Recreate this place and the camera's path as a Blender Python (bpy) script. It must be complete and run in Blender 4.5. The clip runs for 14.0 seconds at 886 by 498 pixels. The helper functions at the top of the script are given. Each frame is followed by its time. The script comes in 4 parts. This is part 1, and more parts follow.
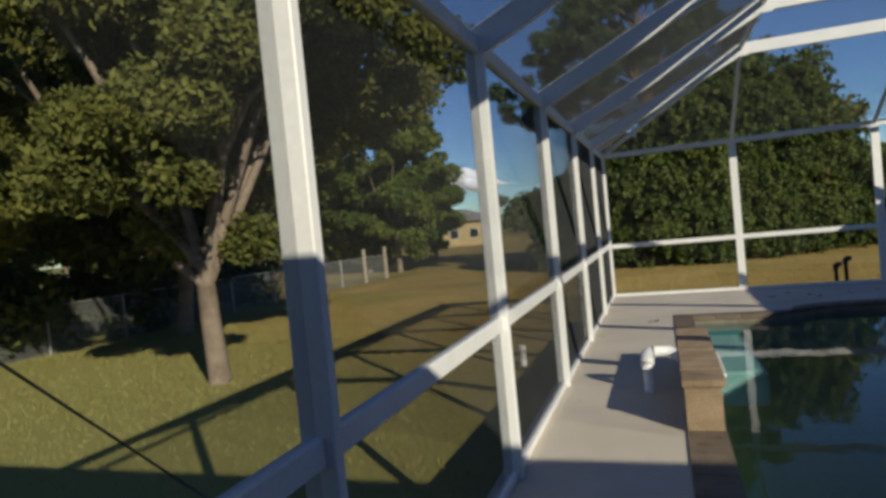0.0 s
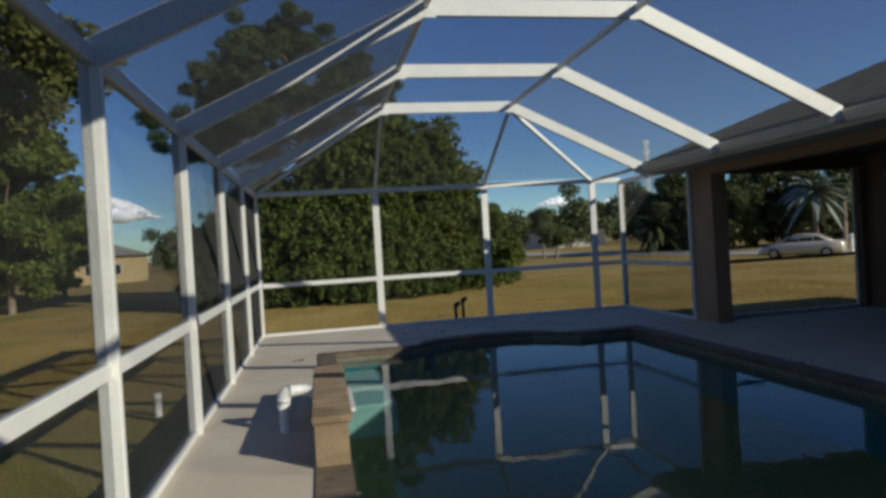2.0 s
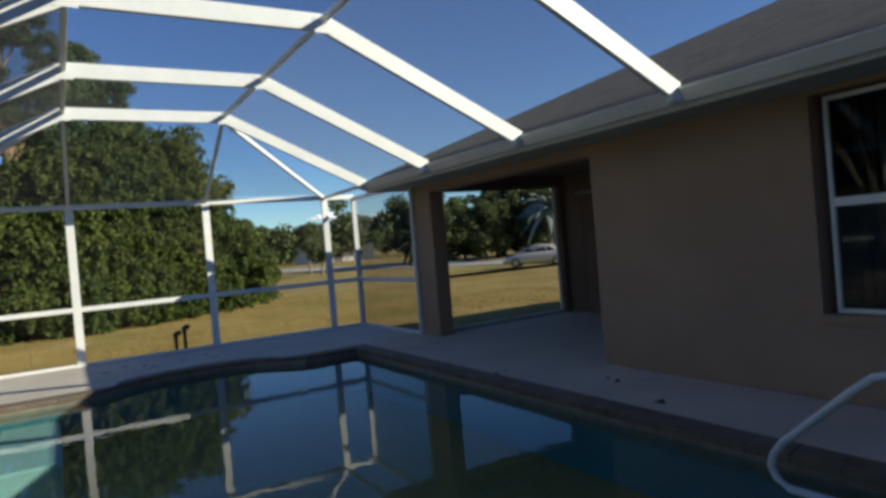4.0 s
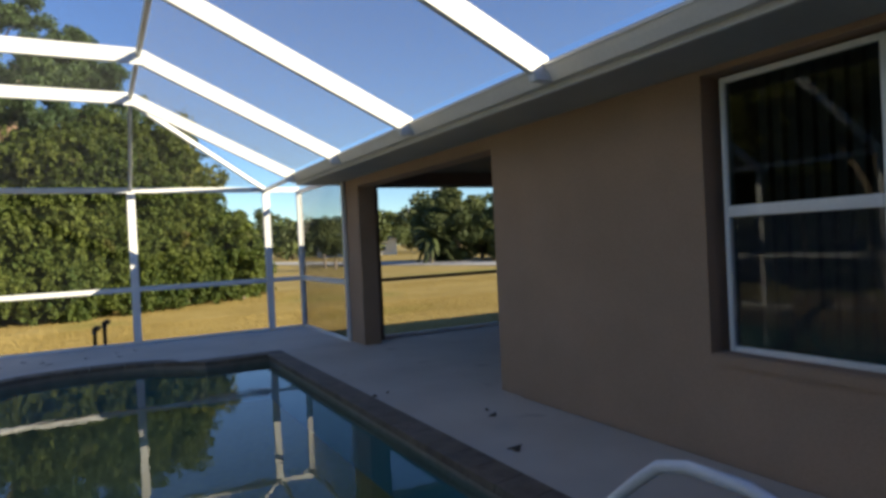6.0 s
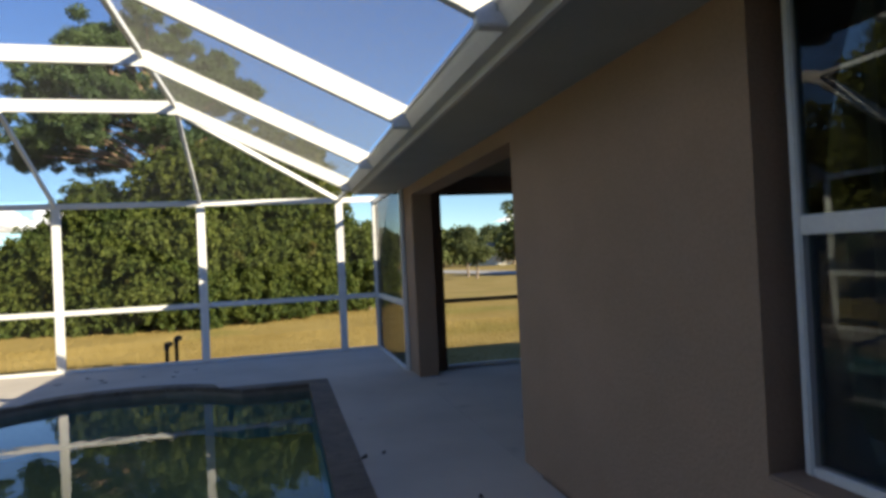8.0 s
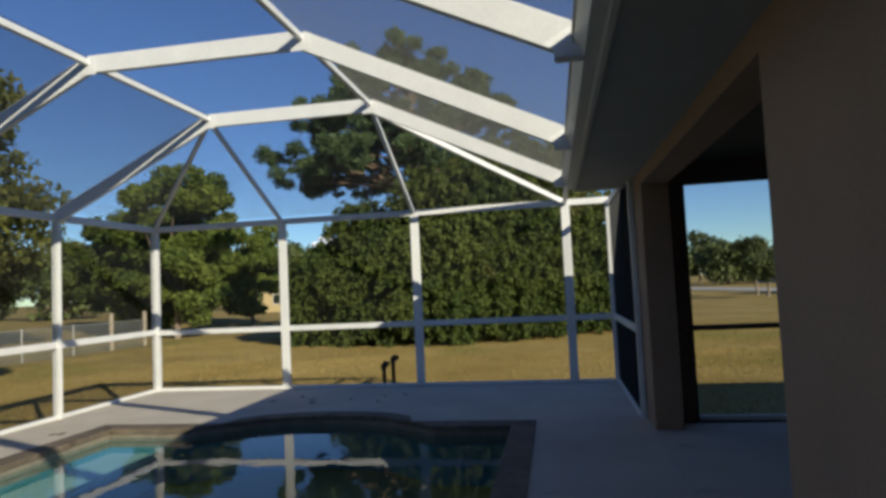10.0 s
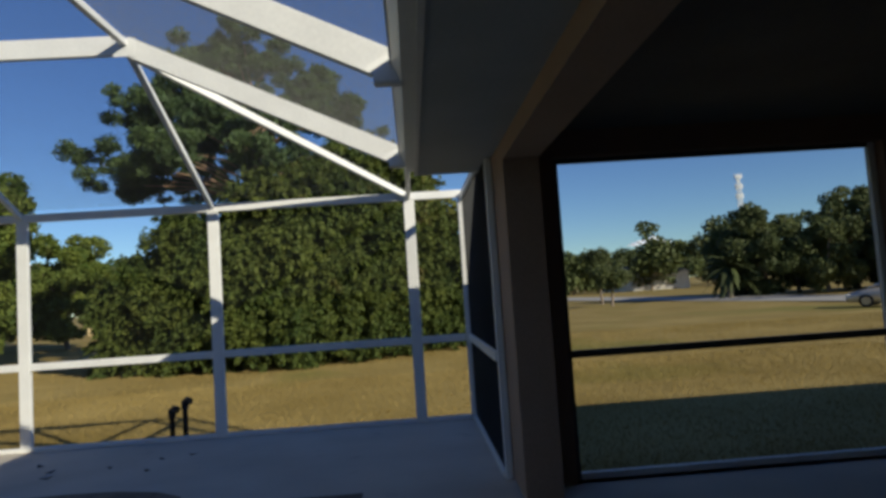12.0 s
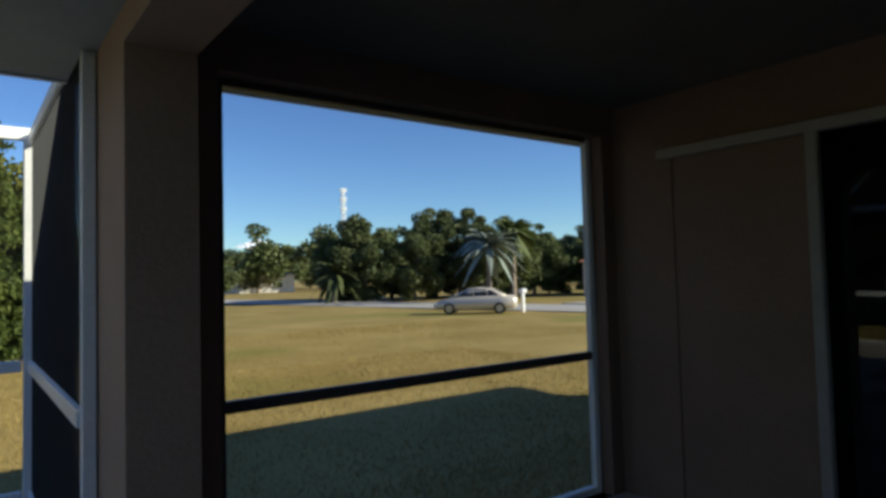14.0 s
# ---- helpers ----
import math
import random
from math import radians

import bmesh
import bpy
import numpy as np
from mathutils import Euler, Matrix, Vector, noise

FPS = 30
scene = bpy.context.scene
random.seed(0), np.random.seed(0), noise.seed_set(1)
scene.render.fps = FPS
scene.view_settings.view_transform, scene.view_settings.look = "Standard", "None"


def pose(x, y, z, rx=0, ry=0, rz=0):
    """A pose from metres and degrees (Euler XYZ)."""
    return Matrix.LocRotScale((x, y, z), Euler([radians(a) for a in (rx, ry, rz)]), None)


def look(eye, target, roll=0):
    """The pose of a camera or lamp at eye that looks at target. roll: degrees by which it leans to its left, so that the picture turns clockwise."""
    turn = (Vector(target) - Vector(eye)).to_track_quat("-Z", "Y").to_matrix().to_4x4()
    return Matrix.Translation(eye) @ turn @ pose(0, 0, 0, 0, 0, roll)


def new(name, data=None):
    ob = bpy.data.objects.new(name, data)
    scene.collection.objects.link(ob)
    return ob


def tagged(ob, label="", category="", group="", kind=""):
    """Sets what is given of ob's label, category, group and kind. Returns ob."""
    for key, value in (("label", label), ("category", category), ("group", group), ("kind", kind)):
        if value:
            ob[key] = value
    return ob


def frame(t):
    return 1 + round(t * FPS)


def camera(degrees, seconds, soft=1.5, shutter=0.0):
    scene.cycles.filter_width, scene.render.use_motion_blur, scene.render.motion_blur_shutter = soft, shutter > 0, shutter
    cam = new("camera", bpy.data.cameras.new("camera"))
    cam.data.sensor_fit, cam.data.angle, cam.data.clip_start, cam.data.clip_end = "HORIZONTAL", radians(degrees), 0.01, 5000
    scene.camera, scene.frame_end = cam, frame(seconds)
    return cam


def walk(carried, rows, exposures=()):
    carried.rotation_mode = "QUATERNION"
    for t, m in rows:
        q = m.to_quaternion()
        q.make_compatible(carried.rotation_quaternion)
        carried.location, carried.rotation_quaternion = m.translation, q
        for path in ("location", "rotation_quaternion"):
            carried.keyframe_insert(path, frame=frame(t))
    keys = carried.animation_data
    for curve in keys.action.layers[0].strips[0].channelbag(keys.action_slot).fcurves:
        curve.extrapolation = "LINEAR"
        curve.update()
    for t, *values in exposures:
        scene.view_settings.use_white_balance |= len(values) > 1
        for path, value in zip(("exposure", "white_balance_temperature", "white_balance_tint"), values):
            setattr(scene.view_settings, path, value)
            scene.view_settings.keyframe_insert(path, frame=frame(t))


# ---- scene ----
cam = camera(69.4, 14.0, soft=3.3)
PATH = [
    (0, (0.233, 0.213, 1.531), (-0.419, 2.103, 1.473), -5.5),
    (0.5, (0.294, 0.306, 1.513), (0.063, 2.292, 1.467), -6.0),
    (1, (0.353, 0.276, 1.528), (0.456, 2.273, 1.486), -4.8),
    (1.5, (0.409, 0.237, 1.53), (0.661, 2.221, 1.505), -3.7),
    (2, (0.397, 0.276, 1.506), (0.774, 2.24, 1.491), -3.4),
    (2.5, (0.441, 0.343, 1.504), (0.864, 2.298, 1.482), -5.6),
    (3, (0.722, 0.254, 1.503), (1.374, 2.145, 1.503), -4.5),
    (3.5, (0.972, 0.311, 1.521), (1.868, 2.099, 1.498), -6.0),
    (4, (1.281, 0.381, 1.532), (2.31, 2.096, 1.511), -4.8),
    (6.5, (3.581, 0.475, 1.479), (4.505, 2.249, 1.457), -2.7),
    (7, (4.046, 0.635, 1.518), (4.916, 2.436, 1.548), -3.6),
    (7.5, (4.485, 0.901, 1.522), (5.151, 2.787, 1.555), -2.8),
    (8, (4.829, 1.267, 1.537), (5.324, 3.204, 1.562), -2.7),
    (8.5, (5.229, 1.628, 1.555), (5.336, 3.624, 1.626), -3.3),
    (9, (5.423, 2.031, 1.519), (5.196, 4.016, 1.614), -2.2),
    (11.5, (5.794, 4.463, 1.452), (5.429, 6.424, 1.59), -2.8),
    (12, (5.829, 4.975, 1.457), (5.933, 6.968, 1.593), -3.8),
    (12.5, (5.917, 5.493, 1.489), (6.362, 7.44, 1.591), -3.9),
    (13, (5.918, 5.958, 1.514), (6.742, 7.778, 1.593), -2.6),
    (13.5, (6.057, 6.387, 1.471), (7.133, 8.07, 1.579), -4.2),
    (14, (6.047, 6.91, 1.488), (7.255, 8.502, 1.575), -1.5),
]
walk(cam, [(t, look(eye, target, roll)) for t, eye, target, roll in PATH],
     exposures=[(0.0, -0.12, 6900, 8), (0.5, -0.35, 6700, 7), (2.5, -0.25, 6700, 6), (3.0, -0.15, 6700, 5), (3.5, 0.00, 6700, 5), (4.0, 0.25, 6700, 5), (6.5, 1.03, 7600, 9), (8.5, 0.85, 7600, 9), (9.0, 0.48, 7200, 7), (11.5, -0.07, 6800, 7), (12.5, 0.03, 6900, 8), (13.5, 0.33, 6800, 6), (14.0, 0.6, 6800, 4)])

# ---- world, sun ----
GROUND = -0.62
SUN_WAY = Vector((-1.62, 1.65, -1.0))
world = bpy.data.worlds.new("sky")
scene.world = world
world.use_nodes = True
wn = world.node_tree.nodes
sky = wn.new("ShaderNodeTexSky")
sky.sky_type = "NISHITA"
sky.sun_disc = False
sky.sun_elevation = radians(23.4)
sky.sun_rotation = radians(135.5)
sky.altitude = 1200
sky.air_density, sky.dust_density, sky.ozone_density = 1.0, 0.1, 2.5
wn["Background"].inputs["Strength"].default_value = 0.095
tone = wn.new("ShaderNodeHueSaturation")
tone.inputs["Hue"].default_value = 0.515
tone.inputs["Saturation"].default_value = 1.12
world.node_tree.links.new(sky.outputs[0], tone.inputs["Color"])
tint = wn.new("ShaderNodeMixRGB")
tint.blend_type, tint.inputs[0].default_value, tint.inputs[2].default_value = "MULTIPLY", 1.0, (0.77, 0.98, 1.13, 1)
world.node_tree.links.new(tone.outputs[0], tint.inputs[1])
world.node_tree.links.new(tint.outputs[0], wn["Background"].inputs["Color"])
sun = new("sun", bpy.data.lights.new("sun", "SUN"))
sun.data.energy, sun.data.angle, sun.data.color = 5.0, radians(0.5), (1.0, 0.95, 0.80)
sun.matrix_world = look((30, -30, 30), Vector((30, -30, 30)) + SUN_WAY)


# ---- materials ----
def mat(name, a, b, scale=6.0, rough=0.7, metal=0.0, bump=0.2, fine=90.0, spot=None, vary=0.0, translucent=0.0):
    """Two mixed tones at a coarse and a fine scale, with relief."""
    m = bpy.data.materials.new(name)
    m.use_nodes = True
    n, l = m.node_tree.nodes, m.node_tree.links
    p = n["Principled BSDF"]
    co = n.new("ShaderNodeTexCoord")
    big, small = n.new("ShaderNodeTexNoise"), n.new("ShaderNodeTexNoise")
    big.inputs["Scale"].default_value, small.inputs["Scale"].default_value = scale, fine
    big.inputs["Detail"].default_value = small.inputs["Detail"].default_value = 5
    l.new(co.outputs["Object"], big.inputs["Vector"])
    l.new(co.outputs["Object"], small.inputs["Vector"])
    mid = n.new("ShaderNodeMath")
    mid.operation = "MULTIPLY_ADD"
    mid.inputs[1].default_value = 0.45
    l.new(small.outputs["Fac"], mid.inputs[0])
    half = n.new("ShaderNodeMath")
    half.operation = "MULTIPLY"
    half.inputs[1].default_value = 0.55
    l.new(big.outputs["Fac"], half.inputs[0])
    l.new(half.outputs[0], mid.inputs[2])
    ramp = n.new("ShaderNodeValToRGB")
    ramp.color_ramp.elements[0].position, ramp.color_ramp.elements[1].position = 0.36, 0.64
    ramp.color_ramp.elements[0].color, ramp.color_ramp.elements[1].color = (*a, 1), (*b, 1)
    l.new(mid.outputs[0], ramp.inputs[0])
    colour = ramp.outputs["Color"]
    if spot:
        sn = n.new("ShaderNodeTexNoise")
        sn.inputs["Scale"].default_value, sn.inputs["Detail"].default_value = spot[1], 3
        l.new(co.outputs["Object"], sn.inputs["Vector"])
        sr = n.new("ShaderNodeValToRGB")
        sr.color_ramp.elements[0].position, sr.color_ramp.elements[1].position = spot[2], spot[2] + 0.1
        l.new(sn.outputs["Fac"], sr.inputs[0])
        mix = n.new("ShaderNodeMixRGB")
        mix.inputs[2].default_value = (*spot[0], 1)
        l.new(sr.outputs[0], mix.inputs[0])
        l.new(colour, mix.inputs[1])
        colour = mix.outputs[0]
    if vary:
        g, ob = n.new("ShaderNodeNewGeometry"), n.new("ShaderNodeObjectInfo")
        add = n.new("ShaderNodeMath")
        l.new(g.outputs["Random Per Island"], add.inputs[0])
        l.new(ob.outputs["Random"], add.inputs[1])
        rng = n.new("ShaderNodeMapRange")
        rng.inputs["From Max"].default_value = 2.0
        rng.inputs["To Min"].default_value, rng.inputs["To Max"].default_value = 1 - vary, 1 + vary
        l.new(add.outputs[0], rng.inputs["Value"])
        hsv = n.new("ShaderNodeHueSaturation")
        l.new(rng.outputs[0], hsv.inputs["Value"])
        l.new(colour, hsv.inputs["Color"])
        colour = hsv.outputs[0]
    l.new(colour, p.inputs["Base Color"])
    p.inputs["Roughness"].default_value, p.inputs["Metallic"].default_value = rough, metal
    if bump:
        bp = n.new("ShaderNodeBump")
        bp.inputs["Strength"].default_value, bp.inputs["Distance"].default_value = bump, 0.01
        l.new(mid.outputs[0], bp.inputs["Height"])
        l.new(bp.outputs[0], p.inputs["Normal"])
    if translucent:
        tr, mx = n.new("ShaderNodeBsdfTranslucent"), n.new("ShaderNodeMixShader")
        mx.inputs[0].default_value = translucent
        l.new(colour, tr.inputs["Color"])
        l.new(p.outputs[0], mx.inputs[1])
        l.new(tr.outputs[0], mx.inputs[2])
        l.new(mx.outputs[0], n["Material Output"].inputs["Surface"])
    return m


def screen_mat(name, hold, tone):
    """Fine insect mesh: part of the light passes, part meets the dark yarn."""
    m = bpy.data.materials.new(name)
    m.use_nodes = True
    n, l = m.node_tree.nodes, m.node_tree.links
    tr, mx = n.new("ShaderNodeBsdfTransparent"), n.new("ShaderNodeMixShader")
    p = n["Principled BSDF"]
    p.inputs["Base Color"].default_value, p.inputs["Roughness"].default_value = (*tone, 1), 0.8
    mx.inputs[0].default_value = hold
    l.new(tr.outputs[0], mx.inputs[1])
    l.new(p.outputs[0], mx.inputs[2])
    l.new(mx.outputs[0], n["Material Output"].inputs["Surface"])
    return m


def glass_mat(name, tint, rough=0.0, ior=1.5, ripple=0.0):
    """A thin clear sheet: what passes is tinted, the gloss follows Fresnel."""
    m = bpy.data.materials.new(name)
    m.use_nodes = True
    n, l = m.node_tree.nodes, m.node_tree.links
    n.remove(n["Principled BSDF"])
    tr, gl, mx, fr = (n.new("ShaderNode" + k) for k in ("BsdfTransparent", "BsdfGlossy", "MixShader", "Fresnel"))
    tr.inputs["Color"].default_value = (*tint, 1)
    gl.inputs["Roughness"].default_value = rough
    fr.inputs["IOR"].default_value = ior
    if ripple:
        co, nz, bp = n.new("ShaderNodeTexCoord"), n.new("ShaderNodeTexNoise"), n.new("ShaderNodeBump")
        nz.inputs["Scale"].default_value, nz.inputs["Detail"].default_value = 3.0, 3
        bp.inputs["Strength"].default_value, bp.inputs["Distance"].default_value = ripple, 0.02
        l.new(co.outputs["Object"], nz.inputs["Vector"])
        l.new(nz.outputs["Fac"], bp.inputs["Height"])
        l.new(bp.outputs[0], gl.inputs["Normal"])
        # the same gloss from above and from below, so that light reaches the floor
        n.remove(fr)
        lw, power, lift = n.new("ShaderNodeLayerWeight"), n.new("ShaderNodeMath"), n.new("ShaderNodeMath")
        lw.inputs["Blend"].default_value = 0.5
        l.new(bp.outputs[0], lw.inputs["Normal"])
        power.operation, lift.operation = "POWER", "MULTIPLY_ADD"
        power.inputs[1].default_value = 5.0
        lift.inputs[1].default_value, lift.inputs[2].default_value = 0.98, 0.02
        l.new(lw.outputs["Facing"], power.inputs[0])
        l.new(power.outputs[0], lift.inputs[0])
        l.new(lift.outputs[0], mx.inputs[0])
    else:
        l.new(fr.outputs[0], mx.inputs[0])
    l.new(tr.outputs[0], mx.inputs[1])
    l.new(gl.outputs[0], mx.inputs[2])
    l.new(mx.outputs[0], n["Material Output"].inputs["Surface"])
    return m


WHITE = mat("white_aluminium", (0.74, 0.74, 0.73), (0.84, 0.84, 0.82), 3, 0.4, 0, 0.05, 40)
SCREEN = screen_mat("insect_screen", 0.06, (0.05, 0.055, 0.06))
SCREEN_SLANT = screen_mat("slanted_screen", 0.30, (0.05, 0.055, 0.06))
# same mesh in a lighter grey, for the sunlit haze on the house-side slope
SCREEN_LIT = screen_mat("sunlit_screen", 0.08, (0.11, 0.115, 0.12))
SCREEN_DENSE = screen_mat("dense_screen", 0.12, (0.012, 0.013, 0.014))
DECK = mat("deck_texture", (0.54, 0.48, 0.40), (0.66, 0.59, 0.50), 1.2, 0.85, 0, 0.5, 120, ((0.42, 0.37, 0.31), 2.2, 0.66))
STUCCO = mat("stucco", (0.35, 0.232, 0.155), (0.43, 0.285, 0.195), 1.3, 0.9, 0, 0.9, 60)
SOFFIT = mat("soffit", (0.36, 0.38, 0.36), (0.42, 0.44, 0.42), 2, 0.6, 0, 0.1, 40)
GUTTER = mat("gutter_paint", (0.66, 0.64, 0.60), (0.74, 0.72, 0.67), 3, 0.45, 0, 0.05, 40)
SHINGLE = mat("shingle", (0.028, 0.025, 0.025), (0.085, 0.075, 0.068), 4, 0.95, 0, 0.8, 60, vary=0.25)
# ceiling colour lowered to hold the deep shade under the roof
CEIL = mat("lanai_ceiling_shade", (0.12, 0.105, 0.09), (0.16, 0.14, 0.12), 1.5, 0.9, 0, 0.6, 70)
# the house stucco again, darkened so its colour carries the lanai's shade
STUCCO_SHADE = mat("stucco_shade", (0.19, 0.12, 0.085), (0.24, 0.155, 0.11), 1.3, 0.9, 0, 0.9, 60)
COPING = mat("coping_stone", (0.125, 0.095, 0.068), (0.23, 0.175, 0.125), 5, 0.75, 0, 0.5, 70, ((0.12, 0.085, 0.06), 7, 0.6), vary=0.25)
STONE = mat("feature_stone", (0.22, 0.15, 0.09), (0.40, 0.30, 0.19), 5, 0.75, 0, 0.5, 70, ((0.22, 0.15, 0.09), 7, 0.6), vary=0.25)
PLASTER = mat("pool_plaster", (0.05, 0.20, 0.24), (0.08, 0.27, 0.31), 1.0, 0.7, 0, 0.2, 30)
SHELF = mat("pool_step_plaster", (0.46, 0.60, 0.54), (0.54, 0.67, 0.61), 1.0, 0.7, 0, 0.2, 30)
TILE = mat("waterline_tile", (0.20, 0.17, 0.13), (0.30, 0.26, 0.20), 8, 0.3, 0, 0.2, 60)
WATER = glass_mat("pool_water", (0.70, 0.88, 0.91), 0.0, 1.33, 0.08)
GLASS = glass_mat("window_glass", (0.5, 0.55, 0.55), 0.0, 1.42)
PVC = mat("white_pvc", (0.78, 0.79, 0.8), (0.86, 0.86, 0.86), 3, 0.35, 0, 0.03)
BLACK = mat("black_plastic", (0.012, 0.012, 0.012), (0.03, 0.03, 0.03), 6, 0.6)
CABLE = mat("steel_cable", (0.12, 0.12, 0.12), (0.22, 0.22, 0.22), 30, 0.4, 0.8)
# near-black colour in place of the lack of light indoors
ROOM = mat("unlit_room_black", (0.03, 0.03, 0.03), (0.05, 0.05, 0.05), 2, 0.9)
BLIND = mat("blind_fabric", (0.22, 0.2, 0.18), (0.27, 0.25, 0.22), 3, 0.8)
GRASS = mat("dry_lawn", (0.25, 0.18, 0.058), (0.38, 0.285, 0.11), 0.35, 0.95, 0, 0.4, 24, ((0.23, 0.20, 0.06), 0.12, 0.56))
BLADE = mat("grass_blades", (0.25, 0.18, 0.058), (0.38, 0.285, 0.11), 0.35, 0.9, 0, 0, 8, ((0.23, 0.20, 0.06), 0.12, 0.56), vary=0.15)
ROAD = mat("asphalt", (0.36, 0.34, 0.31), (0.44, 0.42, 0.39), 0.5, 0.9, 0, 0.4, 40)
for m in (ROAD, DECK, GRASS, BLADE):
    m.node_tree.nodes["Principled BSDF"].inputs["Specular IOR Level"].default_value = 0.1


def greener(m, tone):
    """The lawn round the oak stays greener, in an uneven drift."""
    n, l = m.node_tree.nodes, m.node_tree.links
    p = n["Principled BSDF"]
    old = p.inputs["Base Color"].links[0].from_socket
    co, nz = n.new("ShaderNodeTexCoord"), n.new("ShaderNodeTexNoise")
    l.new(co.outputs["Object"], nz.inputs["Vector"])
    nz.inputs["Scale"].default_value, nz.inputs["Detail"].default_value = 0.7, 4
    add = n.new("ShaderNodeMath")
    add.operation = "MULTIPLY_ADD"
    add.inputs[1].default_value = 5.0
    run = n.new("ShaderNodeVectorMath")
    run.operation = "DOT_PRODUCT"
    run.inputs[1].default_value = (0.6, 0.7, 0.0)
    l.new(co.outputs["Object"], run.inputs[0])
    l.new(nz.outputs["Fac"], add.inputs[0])
    l.new(run.outputs["Value"], add.inputs[2])
    rng = n.new("ShaderNodeMapRange")
    rng.inputs["From Min"].default_value, rng.inputs["From Max"].default_value = 9.0, 4.0
    rng.inputs["To Max"].default_value = 0.85
    l.new(add.outputs[0], rng.inputs["Value"])
    mix = n.new("ShaderNodeMixRGB")
    mix.inputs[2].default_value = (*tone, 1)
    l.new(rng.outputs[0], mix.inputs[0])
    l.new(old, mix.inputs[1])
    l.new(mix.outputs[0], p.inputs["Base Color"])


greener(GRASS, (0.30, 0.29, 0.10))
greener(BLADE, (0.33, 0.32, 0.12))
BARK = mat("bark", (0.16, 0.12, 0.09), (0.30, 0.24, 0.18), 4, 0.95, 0, 1.0, 30)
PINEBARK = mat("pine_bark", (0.24, 0.15, 0.10), (0.38, 0.25, 0.17), 4, 0.95, 0, 1.0, 30)
LEAF_OAK = mat("oak_leaves", (0.07, 0.09, 0.018), (0.20, 0.20, 0.045), 0.6, 0.8, 0, 0, 5, vary=0.5, translucent=0.38)
LEAF_BUSH = mat("pepper_leaves", (0.05, 0.092, 0.014), (0.16, 0.19, 0.034), 0.5, 0.8, 0, 0, 4, ((0.16, 0.11, 0.03), 0.7, 0.66), vary=0.45, translucent=0.38)
LEAF_PINE = mat("pine_needles", (0.03, 0.06, 0.02), (0.08, 0.12, 0.035), 0.5, 0.7, 0, 0, 5, vary=0.45, translucent=0.15)
LEAF_FAR = mat("far_leaves", (0.05, 0.075, 0.02), (0.12, 0.14, 0.042), 0.3, 0.7, 0, 0, 3, vary=0.45, translucent=0.15)
# door trim toned down from white to tan to suit the dim lanai
TRIM = mat("dimmed_trim", (0.26, 0.235, 0.21), (0.33, 0.30, 0.27), 5, 0.5, 0, 0.05)
# near-black stand-in for white frame members seen backlit in shade
FRAME_SHADE = mat("shaded_frame", (0.05, 0.045, 0.04), (0.07, 0.065, 0.06), 5, 0.5, 0, 0.05)
LEAF_PALM = mat("silver_palm_leaves", (0.16, 0.20, 0.17), (0.26, 0.30, 0.26), 0.5, 0.6, 0, 0, 5, vary=0.3)
GALV = mat("galvanised", (0.38, 0.39, 0.38), (0.5, 0.5, 0.49), 8, 0.5, 0.6, 0.1)
WOODPOST = mat("weathered_wood", (0.30, 0.25, 0.19), (0.42, 0.36, 0.28), 6, 0.9, 0, 0.6)
YELLOW = mat("yellow_stucco", (0.50, 0.38, 0.19), (0.58, 0.45, 0.24), 1, 0.9)
PALE = mat("pale_stucco", (0.62, 0.58, 0.52), (0.72, 0.68, 0.6), 1, 0.9)
BRICKRED = mat("terracotta_roof", (0.28, 0.11, 0.07), (0.4, 0.17, 0.1), 2, 0.9, 0, 0.4)
GREYROOF = mat("grey_roof", (0.22, 0.21, 0.2), (0.3, 0.29, 0.27), 2, 0.9, 0, 0.4)
CARPAINT = mat("champagne_car_paint", (0.62, 0.55, 0.46), (0.67, 0.6, 0.5), 2, 0.25, 0.3, 0)
CARGLASS = mat("car_glass", (0.02, 0.022, 0.025), (0.03, 0.032, 0.035), 2, 0.05, 0, 0)
RUBBER = mat("rubber", (0.02, 0.02, 0.02), (0.03, 0.03, 0.03), 9, 0.9)
CHROME = mat("wheel_rim", (0.5, 0.5, 0.5), (0.6, 0.6, 0.6), 9, 0.3, 0.9, 0)
CLOUD = mat("cloud", (0.6, 0.62, 0.68), (0.68, 0.69, 0.74), 0.01, 1.0, 0, 0, 0.05)
# faint glow added to lift the clouds' shaded undersides
CLOUD.node_tree.nodes["Principled BSDF"].inputs["Emission Color"].default_value = (0.75, 0.82, 0.95, 1)
CLOUD.node_tree.nodes["Principled BSDF"].inputs["Emission Strength"].default_value = 0.35
HANDRAIL = mat("white_coated_rail", (0.7, 0.71, 0.73), (0.78, 0.79, 0.8), 5, 0.3, 0, 0.03)


# ---- building helpers ----
def link_mesh(name, bm, material):
    me = bpy.data.meshes.new(name)
    bm.to_mesh(me)
    bm.free()
    me.materials.append(material)
    return new(name, me)


def part(name, bm, material, parent, label="", smooth=False):
    ob = link_mesh(name, bm, material)
    ob.parent = parent
    if parent:
        ob.matrix_parent_inverse = Matrix.Translation(parent.matrix_basis.translation).inverted()
    if smooth:
        for f in ob.data.polygons:
            f.use_smooth = True
    if label:
        ob["label"] = label
    return ob


def thing(name, at, label, category, group="", kind=""):
    ob = new(name)
    ob.location = at
    ob.empty_display_size = 0.1
    return tagged(ob, label, category, group, kind)


def structure(name, bm, material, label, category):
    return tagged(link_mesh(name, bm, material), label, category, kind="structure")


